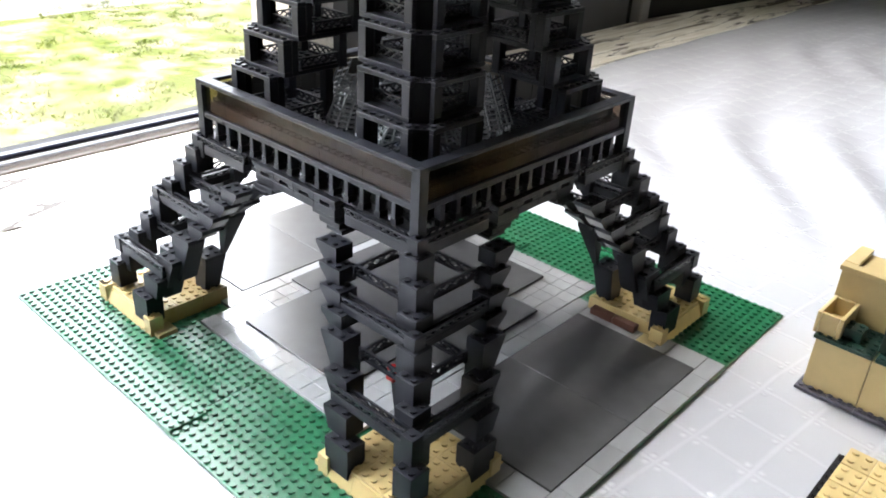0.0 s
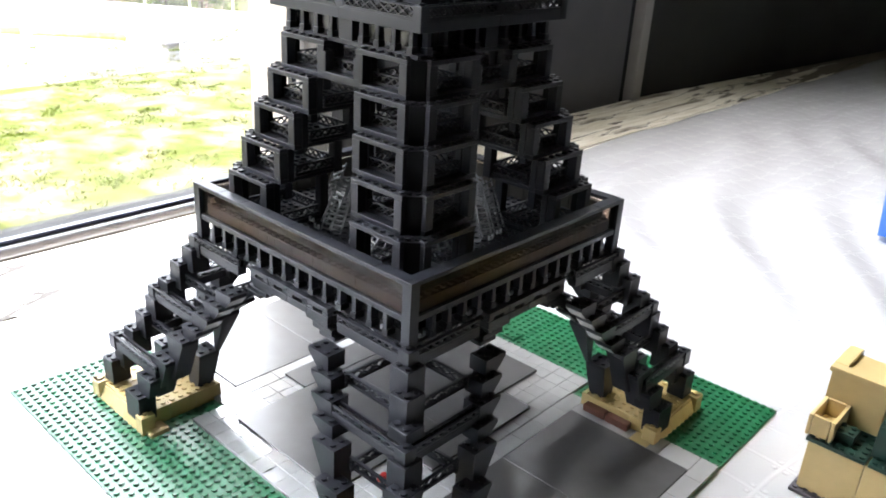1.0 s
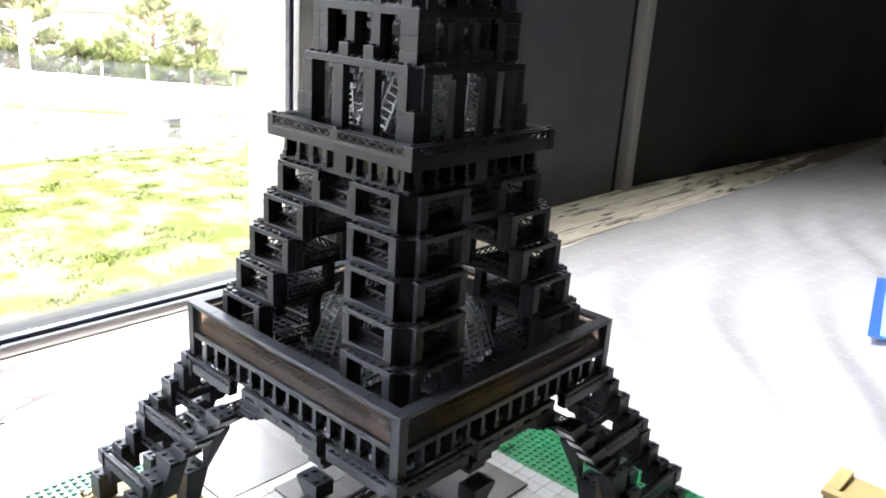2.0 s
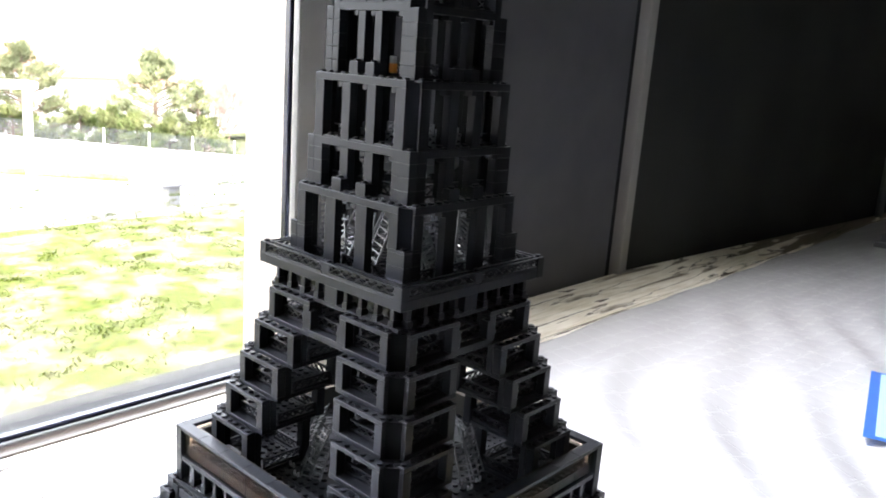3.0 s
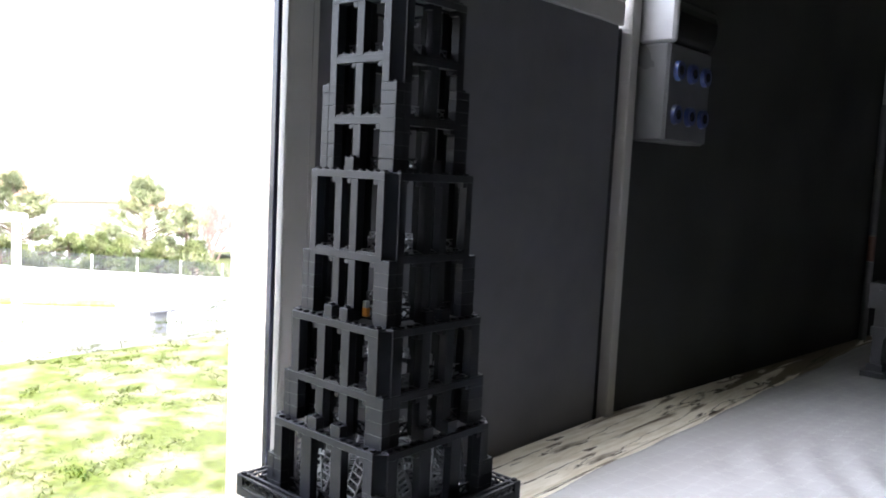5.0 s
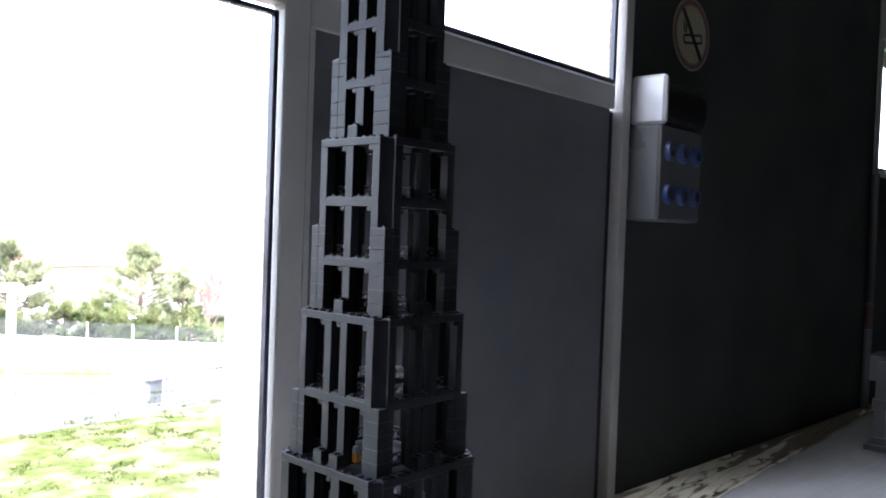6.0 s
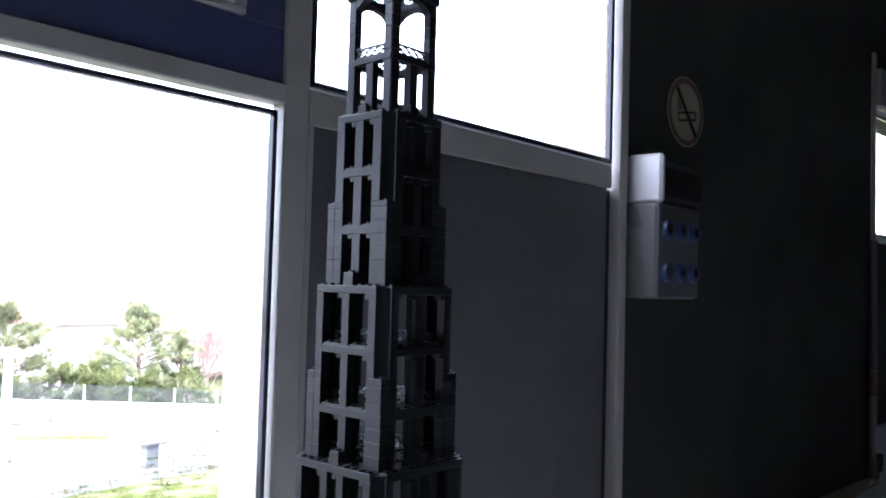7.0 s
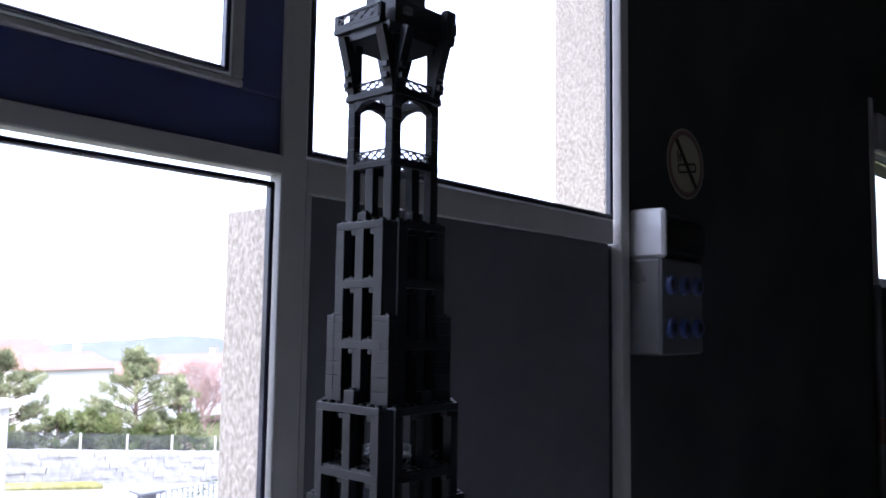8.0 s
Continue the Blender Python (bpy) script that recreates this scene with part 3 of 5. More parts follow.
# inner post of the arch: (bottom, top, inner reach at the top)
INNER = [(16, 41, 14.5), (41, 59, 13.3), (59, 78, 12.0), (78, 100, 10.3), (100, 110.5, 9.1), (110.5, 123, 8.1), (123, 135, 7.1), (135, 147, 5.9)]
# innermost post: (bottom, top, inner reach at the bottom, at the top, width)
INMOST = [(22, 58, 15.4, 14.7, 2.6), (58, 100, 14.6, 12.9, 2.2), (100, 112, 13.0, 11.7, 2.1), (112, 124, 11.9, 10.5, 2.1), (124, 137, 10.7, 9.1, 2.1), (137, 151, 9.3, 7.7, 2.1)]
BEAMS = [(157, 170.5, 16.4, 7.4, 15.5), (109.5, 121, 19.8, 9.4, 18.7), (60, 72, 23.2, 13.4, 22.0)]


def reach(z):
    return level([(25, 25.0), (48, 24.1), (62, 23.1), (80, 22.2), (96, 21.2), (111, 20.3), (128, 19.2), (146, 18.2), (160, 17.2), (170, 16.4)], z)


def footing(k):
    fo = sub("footing", "tan studded footing block")
    fo.matrix_basis = Matrix.Translation(TURNS[k] @ Vector((0.0035, 0.0035, -0.0042)))
    for i in range(3):
        for j in range(3):
            a, d = 15.4 + 3.2 * i, 15.4 + 3.2 * j
            at = TURNS[k] @ Matrix.Translation((-(a + 1.6) * S, -(d + 1.6) * S, 0.0128))
            placed("brick", with_material(brick_mesh(3.2 * S - 0.0001, 3.2 * S - 0.0001, 0.0195, True), TAN), TAN, fo, at=at)
    for side in (0, 1):
        for i in range(3):
            # sloping kerb along the two outer edges
            out = [(25.0, 3.2), (25.7, 3.2), (25.7, 9), (25.15, 20.5), (25.0, 20.5)]
            v, f, m = [], [], 5
            y0, y1 = 15.6 + i * 3.1, 18.65 + i * 3.1
            for y in (y0, y1):
                v += [((-q[0] * S, -y * S, q[1] / 1000) if side == 0 else (-y * S, -q[0] * S, q[1] / 1000)) for q in out]
            f = [list(range(5)), list(range(5, 10))] + [[a, (a + 1) % 5, 5 + (a + 1) % 5, 5 + a] for a in range(5)]
            placed("kerb_brick", mended(solid(v, f, "kerb_brick")), TAN, fo, at=TURNS[k])
        # end blocks with two studs
        for y in (14.6, 24.6):
            at = TURNS[k] @ Matrix.Translation((-(24.9 if side == 0 else y + 0.5) * S, -(y + 0.5 if side == 0 else 24.9) * S, 0.0135))
            placed("corner_brick", with_material(brick_mesh(1.6 * S, 1.3 * S, 0.021, True) if side == 0 else brick_mesh(1.3 * S, 1.6 * S, 0.021, True), TAN), TAN, fo, at=at)
        # feet under the inner posts
        at = TURNS[k] @ Matrix.Translation((-(24.2 if side == 0 else 14.6) * S, -(14.6 if side == 0 else 24.2) * S, 0.0070))
        placed("foot_brick", with_material(brick_mesh(2.2 * S, 2.2 * S, 0.0075, False), TAN), TAN, fo, at=at)
    if k == 1:
        for a in (16.4, 19.4):
            at = TURNS[k] @ Matrix.Translation((-(a + 1.4) * S, -14.9 * S, 0.012))
            placed("brown_brick", with_material(brick_mesh(2.9 * S, 1.0 * S, 0.0095, False), BROWN_BRICK), BROWN_BRICK, fo, at=at)


def leg(k):
    lg = sub("leg", "stepped grey leg of slope bricks and beams")
    lg.matrix_basis = Matrix.Translation(TURNS[k] @ Vector((-0.0016, -0.0016, -0.0046)))

    def at_box(a0, a1, b0, b1, z0, z1, studs=True, mat=None, name="brick"):
        m_ = mat or GREY
        me = with_material(brick_mesh((a1 - a0) * S, (b1 - b0) * S, (z1 - z0) / 1000, studs), m_)
        j = random.uniform(-0.00012, 0.00012)
        placed(name, me, m_, lg, at=TURNS[k] @ Matrix.Translation((-(a0 + a1) / 2 * S + j, -(b0 + b1) / 2 * S - j, (z0 + z1) / 2000)))

    def beak(axis, a0, a1, b_in, b_out, z0, z1, over):
        """An inverted slope: its top reaches further in than its foot by 'over' studs."""
        out = [(b_in, z1), (b_out, z1), (b_out, z0), (b_in + over, z0), (b_in, z1 - 3.4)]
        v = []
        for a in (a0, a1):
            for q in out:
                v.append((-a * S, -q[0] * S, q[1] / 1000) if axis == 0 else (-q[0] * S, -a * S, q[1] / 1000))
        f = [list(range(5)), list(range(5, 10))] + [[i, (i + 1) % 5, 5 + (i + 1) % 5, 5 + i] for i in range(5)]
        for i in range(2):
            for j in range(2):
                sa, sb = a0 + (a1 - a0) * (0.25 + 0.5 * i), b_in + (b_out - b_in) * (0.25 + 0.5 * j)
                x, y = (-sa * S, -sb * S) if axis == 0 else (-sb * S, -sa * S)
                add_stud(v, f, x, y, z1 / 1000 - 0.0001)
        placed("slope_brick", mended(solid(v, f, "slope_brick")), GREY, lg, at=TURNS[k])

    # outer corner post, stepping in as it climbs
    base = 22
    for (z1, r0), (z2, r1) in zip(OUTER, OUTER[1:]):
        at_box(r1 - 2.1, r1, r1 - 2.1, r1, z1 - (7 if z1 > 29 else 4), z2, True)
    # the two posts beside the arches and the innermost post
    for z0, z1, r in INNER:
        ko = reach((z0 + z1) / 2)
        over = 0.15 if z1 < 42 else 0.6 if z1 < 60 else 1.0
        if 60 < z1 <= 100:
            # tall inverted slopes reaching down beside the brick below
            z0, over = max(22, z0 - 22), 2.3
        for axis in (0, 1):
            beak(axis, ko - 2.0, ko - 0.05, r, r + (2.7 if z1 > 100 else 2.9), z0, z1, over)
    for z0, z1, r0, r1, w in INMOST:
        v = []
        for z, r in ((z0, r0), (z1 - 3, r1), (z1, r1)):
            ro = r1 + w
            v += [(-p * S, -q * S, z / 1000) for p, q in ((r, r), (ro, r), (ro, ro), (r, ro))]
        f = [[0, 1, 2, 3], [8, 9, 10, 11]] + [[4 * h + i, 4 * h + (i + 1) % 4, 4 * h + 4 + (i + 1) % 4, 4 * h + 4 + i] for h in (0, 1) for i in range(4)]
        for i in (0.28, 0.72):
            for j in (0.28, 0.72):
                add_stud(v, f, -(r1 + w * i) * S, -(r1 + w * j) * S, z1 / 1000 - 0.0001)
        placed("slope_brick", mended(solid(v, f, "slope_brick")), GREY, lg, at=TURNS[k])
    # beams with lattice rails on the two outer faces and on the inner faces
    for z0, z1, r, s0, s1 in BEAMS:
        for axis in (0, 1):
            h = z0 + (z1 - z0) * 0.5
            if axis == 0:
                at_box(r - 1.0, r, s0, s1, z0, h, False, name="beam")
                m_ = Matrix.Translation((-(r - 0.12) * S, -s1 * S, h / 1000))
            else:
                at_box(s0, s1, r - 1.0, r, z0, h, False, name="beam")
                m_ = Matrix.Translation((-s0 * S, -(r - 0.12) * S, h / 1000)) @ Matrix.Rotation(radians(90), 4, "Z")
            me = with_material(lattice_mesh((s1 - s0) * S, (z1 - h) / 1000, 9, 0.0008, 0.0012), GREY)
            placed("lattice_rail", me, GREY, lg, at=TURNS[k] @ m_)
            m2 = m_ @ Matrix.Translation(((0.85 if axis == 0 else -0.85) * S, 0, 0)) if axis == 0 else Matrix.Translation((-s0 * S, -(r - 0.95) * S, h / 1000)) @ Matrix.Rotation(radians(90), 4, "Z")
            placed("lattice_rail", me, GREY, lg, at=TURNS[k] @ m2)
        # black strip between the two rails, added so the slots read as shade
        h = z0 + (z1 - z0) * 0.5
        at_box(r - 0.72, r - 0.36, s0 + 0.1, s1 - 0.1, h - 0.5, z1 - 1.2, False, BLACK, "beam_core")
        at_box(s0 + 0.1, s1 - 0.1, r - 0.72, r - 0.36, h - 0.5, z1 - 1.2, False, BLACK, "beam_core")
        # corner knob where the beams meet
        at_box(r - 1.15, r + 0.12, r - 1.15, r + 0.12, z0 - 1.5, z1 + 0.6, True)
    # cross fences inside the leg, between the beams
    for zc in (88, 132):
        r = reach(zc)
        ri = level([(25, 14.5), (60, 13.2), (78, 12.0), (100, 10.3), (123, 8.1), (147, 5.9)], zc) + 2.4
        for axis in (0, 1):
            ln = (r - 1.2 - ri) * S
            me = with_material(lattice_mesh(ln, 0.0085, 6), GREY)
            m_ = Matrix.Translation((-(r - 1.6) * S, -(r - 1.2) * S, (zc - 4) / 1000)) if axis == 0 else Matrix.Translation((-ri * S, -(r - 1.6) * S, (zc - 4) / 1000)) @ Matrix.Rotation(radians(90), 4, "Z")
            placed("lattice_fence", me, GREY, lg, at=TURNS[k] @ m_)
            m_ = Matrix.Translation((-(ri + 0.5) * S, -(r - 1.2) * S, (zc - 4) / 1000)) if axis == 0 else Matrix.Translation((-ri * S, -(ri + 0.5) * S, (zc - 4) / 1000)) @ Matrix.Rotation(radians(90), 4, "Z")
            placed("lattice_fence", me, GREY, lg, at=TURNS[k] @ m_)
    if k == 0:
        at_box(16.7, 17.6, 14.3, 15.2, 58, 68, True, RED, "red_brick")


for k in range(4):
    footing(k)
    leg(k)

# arches between the legs, then the first gallery
for k in range(4):
    ar = sub("arch", "shallow stepped arch of grey bricks under the gallery")
    for i in range(4):
        a = -6.0 + 3.0 * i
        brick(ar, k, 15.2, 16.35, a + 0.02, a + 2.98, 151.5, 157.5)
        brick(ar, k, 15.6, 16.30, a + 0.02, a + 0.85, 157.5, 160.5)
        brick(ar, k, 15.6, 16.30, a + 2.15, a + 2.98, 157.5, 160.5)
        brick(ar, k, 15.2, 16.35, a + 0.02, a + 2.98, 160.5, 164.5)
    for sgn in (-1, 1):
        for s0, s1, z0, z1 in ((2.6, 5.8, 147.5, 151.5), (3.6, 6.4, 143.0, 147.4), (4.6, 6.8, 139.5, 143.0)):
            a, d = sorted((sgn * s0, sgn * s1))
            brick(ar, k, 14.6, 16.2, a, d, z0, z1, studs=True)
        brick(ar, k, 12.2, 14.6, *sorted((sgn * 3.4, sgn * 5.4)), 143, 151, studs=True)

# pale clips, those in the shaft openings added for glints
CLIP_GLINT = material("clip_glint_plastic", (0.50, 0.51, 0.54), 0.18, vary=0.15, grain=0.04)


def glint_clip_at(parent, k, d, s, z):
    """A small bright clip, its pale colour standing for glints: a foot with two round ends."""
    if "clip" not in MESHES:
        v, f = box_geometry(0.0016, 0.0062, 0.0016, 0.0003)
        for y in (-0.0022, 0.0022):
            add_stud(v, f, 0.0, y, 0.0008, 0.0011, 0.0022, 8)
        MESHES["clip"] = mended(solid(v, f, "clip"))
    placed("clip", with_material(MESHES["clip"], CLIP_GLINT), CLIP_GLINT, parent, at=TURNS[k % 4] @ Matrix.Translation((-d * S, s * S, z / 1000)))


LEDGE = material("dark_brown_plastic", (0.050, 0.031, 0.022), 0.35, vary=0.2, grain=0.08)
BACKING = material("smoky_brown_plastic", (0.085, 0.077, 0.068), 0.25, vary=0.15, grain=0.04, grain_size=30)
gallery = sub("first_gallery", "square grey gallery with smoky panes and small columns")
gallery.location.z = -0.0013
for k in range(4):
    brick(gallery, k, 14.2, 15.6, -15.5, 15.5, 164.6, 167.2, name="plate")
    for i in range(8):
        a = -15.4 + 3.85 * i
        brick(gallery, k, 14.8, 15.95, a, a + 3.84, 183.8, 188.2)
        brick(gallery, k, 14.8, 16.08, a, a + 3.84, 211.6, 214.8, mat=GREY, name="tile")
        brick(gallery, k, 15.55, 15.75, a + 0.04, a + 3.8, 188.2, 211.6, mat=SMOKE, name="pane", jitter=0)
    for i in range(5):
        brick(gallery, k, 14.62, 15.5, -14.5 + 5.8 * i, -8.75 + 5.8 * i, 188.3, 197.5, studs=True, name="ledge_plate", mat=LEDGE)
    for i in range(14):
        brick(gallery, k, 14.15, 14.6, -14.5 + 2.07 * i, -12.45 + 2.07 * i, 188.3, 210.9, name="inner_pane", mat=BACKING)
    for sgn in (-1, 1):
        lattice(gallery, k, 16.2, *sorted((sgn * 8.6, sgn * 14.6)), 158.5, 166.5, 7)
    brick(gallery, k, 15.02, 16.06, 15.02, 16.06, 166, 214.6, name="corner_post")
    for i in range(14):
        s = -13 + 2 * i
        brick(gallery, k, 15.1, 15.9, s - 0.24, s + 0.24, 172, 183.8, name="column", jitter=0.0002)
        brick(gallery, k, 14.95, 15.95, s - 0.34, s + 0.34, 167.2, 172, name="column_foot", jitter=0.0002)
        if (i * 5 + k) % 3 == 0:
            glint_clip_at(gallery, k, 15.3, s + 0.75, 167.4)
    # black sheet behind the columns puts shade into the gaps
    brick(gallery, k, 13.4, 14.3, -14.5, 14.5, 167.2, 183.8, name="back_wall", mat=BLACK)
for i in range(7):
    for j in range(7):
        if i == 3 and j == 3:
            continue
        me = with_material(brick_mesh(4.2 * S - 0.0002, 4.2 * S - 0.0002, 0.0032, True), GREY)
        placed("floor_plate", me, GREY, gallery, at=Matrix.Translation(((i - 3) * 4.2 * S, (j - 3) * 4.2 * S, 0.1868)))
# shade inside the shaft and pier notches, put into a near-black plastic
INNER_SHADE = material("inner_shade_plastic", (0.006, 0.006, 0.0075), 0.6, spec=0.1, vary=0.1, grain=0.05)
# four piers of framed tiers between the galleries
TIERS = [(187.3, 228.5, 14.0, 12.55), (228.5, 256.8, 13.0, 11.55), (256.8, 285.0, 12.0, 10.55), (285.0, 312.6, 11.0, 9.55), (312.6, 340.2, 10.0, 8.6)]
for k in range(4):
    pr = sub("pier", "stepped pier of open grey brick frames")

    def frame_side(side, w, e, z0, z1, wide=6.4):
        """One framed face of a tier, on the leg's first or second outer side."""
        kk = k + side
        sg = -1 if side == 0 else 1
        a, d = e - wide, e

        def span(p, q):
            return sorted((sg * p, sg * q))
        brick(pr, kk, w - 1.0, w, *span(a, d), z1 - 3.4, z1, studs=True, name="top_plate")
        brick(pr, kk, w - 1.0, w, *span(a, d), z0, z0 + 3.6, name="sill_brick")
        brick(pr, kk, w - 1.0, w, *span(a, a + 0.95), z0 + 3.6, z1 - 3.4, name="post")
        brick(pr, kk, w - 1.0, w, *span(d - 0.95, d), z0 + 3.6, z1 - 3.4, name="post")
        p, q = span(a + 0.9, d - 0.9)
        lattice(pr, kk, w - 1.35, p, q, z0 + 3.2, z0 + 12.0, 5)
        # inner faces of the pier
        wi = a + 1.0
        brick(pr, kk, wi - 1.0, wi, *span(a + 0.02, a + 1.0), z0, z1, name="inner_post")
        brick(pr, kk, wi - 0.98, wi - 0.02, *span(d - 0.3, d + 0.4), z0, z1 - 1, name="inner_post")
        lattice(pr, kk, wi - 0.5, p, q, z0 + 3.0, z0 + 12.0, 5)
        brick(pr, kk, wi - 0.9, wi, *span(a + 1.0, d - 0.3), z0, z0 + 3.0, name="inner_beam")
        brick(pr, kk, wi - 0.9, wi, *span(a + 1.0, d - 0.3), z1 - 3.2, z1 - 0.2, name="inner_beam")
        if side == 0:
            # chamfered near-black filler puts shade into the corner notch
            corner = [(-e + 0.5, -e + 0.5), (-e - 0.95, -e + 0.5), (-e - 0.95, -e - 0.05), (-e - 0.05, -e - 0.95), (-e + 0.5, -e - 0.95)]
            v = [(q[0] * S, q[1] * S, z / 1000) for z in (z0, z1 - 0.8) for q in corner]
            f = [[0, 1, 2, 3, 4], [5, 6, 7, 8, 9]] + [[i, (i + 1) % 5, 5 + (i + 1) % 5, 5 + i] for i in range(5)]
            for q in (-e - 0.42, -e + 0.2):
                add_stud(v, f, q * S, (-2 * e - 0.22 - q) * S, (z1 - 0.8) / 1000)
            placed("corner_brick", mended(solid(v, f, "corner_brick")), INNER_SHADE, pr, at=TURNS[kk % 4])
    for z0, z1, w, e in TIERS:
        brick(pr, k, e - 5.3, w - 1.02, -w + 1.02, -e + 5.3, z0 + 0.4, z0 + 3.0, studs=True, name="deck")
        frame_side(0, w, e, z0, z1)
        frame_side(1, w, e, z0, z1)
# bridge between the piers at the top tier
for k in range(4):
    br = sub("bridge", "low grey bridge between two piers")
    br.location.z = -0.003
    brick(br, k, 9.0, 10.0, -2.7, 2.7, 316, 321.5)
    lattice(br, k, 8.75, -2.6, 2.6, 321.5, 331, 5)
    for sgn in (-1, 1):
        brick(br, k, 9.0, 10.0, *sorted((sgn * 1.9, sgn * 2.7)), 321.5, 336, studs=True)

# second gallery
g2 = sub("second_gallery", "square grey gallery with lattice parapet on small columns")
g2.location.z = -0.0033
for k in range(4):
    brick(g2, k, 8.1, 9.3, -9.15, 9.15, 343.4, 346.4, name="plate")
    for i in range(9):
        s = -8.2 + 2.05 * i
        if i == 4:
            brick(g2, k, 8.4, 9.3, -0.9, 0.9, 346.4, 362, name="brick")
            continue
        brick(g2, k, 8.65, 9.3, s - 0.24, s + 0.24, 351, 362, name="column", jitter=0.0002)
        brick(g2, k, 8.55, 9.4, s - 0.34, s + 0.34, 346.4, 351, name="column_foot", jitter=0.0002)
    # same black sheet for the shaded gaps between these columns
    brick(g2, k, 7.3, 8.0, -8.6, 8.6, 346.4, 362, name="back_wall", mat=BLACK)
    brick(g2, k, 9.05, 10.08, -9.95, 0.0, 362, 369.5)
    brick(g2, k, 9.05, 10.08, 0.0, 9.95, 362, 369.5)
    for a, d in ((-9.6, -0.5), (0.5, 9.6)):
        lattice(g2, k, 9.9, a, d, 369.5, 378.5, 8)
        lattice(g2, k, 9.15, a, d, 369.5, 378.5, 8)
    brick(g2, k, 9.25, 10.05, -0.5, 0.5, 369.5, 378.5, studs=True)
    brick(g2, k, 9.1, 10.1, 9.1, 10.1, 362, 378.8, studs=True, name="corner_post")
for i in range(5):
    for j in range(5):
        if i == 2 and j == 2:
            continue
        me = with_material(brick_mesh(3.7 * S, 3.7 * S, 0.0032, True), GREY)
        placed("floor_plate", me, GREY, g2, at=Matrix.Translation(((i - 2) * 3.72 * S, (j - 2) * 3.72 * S, 0.3645)))

# ladders inside the galleries, leaning against the core
# grey lightened so that its colour carries the glints on thin bars
LADDER = material("ladder_plastic_with_glint", (0.21, 0.215, 0.225), 0.22, vary=0.10, grain=0.05)


def ladder_mesh(length, width, rungs, rails):
    """A ladder or net cut from one sheet: upright rails joined by rungs."""
    key = ("ladder", round(length, 4), width, rungs, rails)
    if key not in MESHES:
        bar, w, t = 0.0012, width * S, 0.0012
        ys = [-w / 2 + (w - bar) * r_ / (rails - 1) + e_ for r_ in range(rails) for e_ in (0.0, bar)]
        zs = []
        for r_ in range(rungs):
            z = length * (r_ + 0.5) / rungs
            zs += [z - bar / 2, z + bar / 2]
        zs = [0.0] + zs + [length]
        v = [(x, y, z) for x in (-t / 2, t / 2) for z in zs for y in ys]
        n_y, n_z = len(ys), len(zs)

        def full(a, c):
            return 0 <= a < n_y - 1 and 0 <= c < n_z - 1 and (a % 2 == 0 or c % 2 == 1)

        def at(side, a, c):
            return side * n_y * n_z + c * n_y + a
        f = []
        for c in range(n_z - 1):
            for a in range(n_y - 1):
                if not full(a, c):
                    continue
                for side in (0, 1):
                    f.append([at(side, a, c), at(side, a + 1, c), at(side, a + 1, c + 1), at(side, a, c + 1)])
                for da, dc, p, q in ((-1, 0, (a, c), (a, c + 1)), (1, 0, (a + 1, c), (a + 1, c + 1)), (0, -1, (a, c), (a + 1, c)), (0, 1, (a, c + 1), (a + 1, c + 1))):
                    if not full(a + da, c + dc):
                        f.append([at(0, *p), at(0, *q), at(1, *q), at(1, *p)])
        MESHES[key] = mended(solid(v, f, "ladder"))
    return MESHES[key]


def ladder(parent, k, d, s_, z, length, lean, yaw=0, roll=0, width=1.7, rungs=9, rails=2, name="ladder"):
    me = with_material(ladder_mesh(length, width, rungs, rails), LADDER)
    placed(name, me, LADDER, parent, at=TURNS[k % 4] @ Matrix.Translation((-d * S, s_ * S, z / 1000)) @ Matrix.Rotation(radians(yaw), 4, "Z") @ Matrix.Rotation(radians(lean), 4, "Y") @ Matrix.Rotation(radians(roll), 4, "X"))


for k in range(4):
    for s_, d_, ln, lean, roll in ((-4.9, 6.4, 0.050, 12, 8), (-3.9, 5.2, 0.044, 20, -14), (-1.4, 6.3, 0.054, 14, 12), (0.5, 5.4, 0.046, 24, -10), (1.9, 6.5, 0.040, 10, -18), (3.6, 5.3, 0.050, 18, 10), (4.9, 6.3, 0.046, 12, -9)):
        ladder(g2, k, d_, s_, 366.5, ln, lean, random.uniform(-16, 16), roll)
        glint_clip_at(g2, k, d_ - 0.7, s_ + 0.4, 366.5 + 950 * ln)
    # nets spread on the first gallery and leaning between the piers
    for s_, d_, ln, lean, yaw in ((-4.8, 8.4, 0.044, 22, 14), (-2.9, 8.9, 0.036, 34, -20), (4.2, 8.2, 0.042, 26, -16), (2.4, 9.0, 0.034, 40, 24)):
        ladder(gallery, k, d_, s_, 189.5, ln, lean, yaw, 0, 2.3, 8, 3, "net_panel")
        glint_clip_at(gallery, k, d_ + 0.8, s_ + 1.2, 192.0)
bm = bmesh.new()
bmesh.ops.create_cone(bm, cap_ends=True, segments=40, radius1=0.036, radius2=0.044, depth=0.007)
part("dish", bm, LADDER, g2, "round grey dish inside the shaft", Matrix.Translation((0, 0, 0.449)))

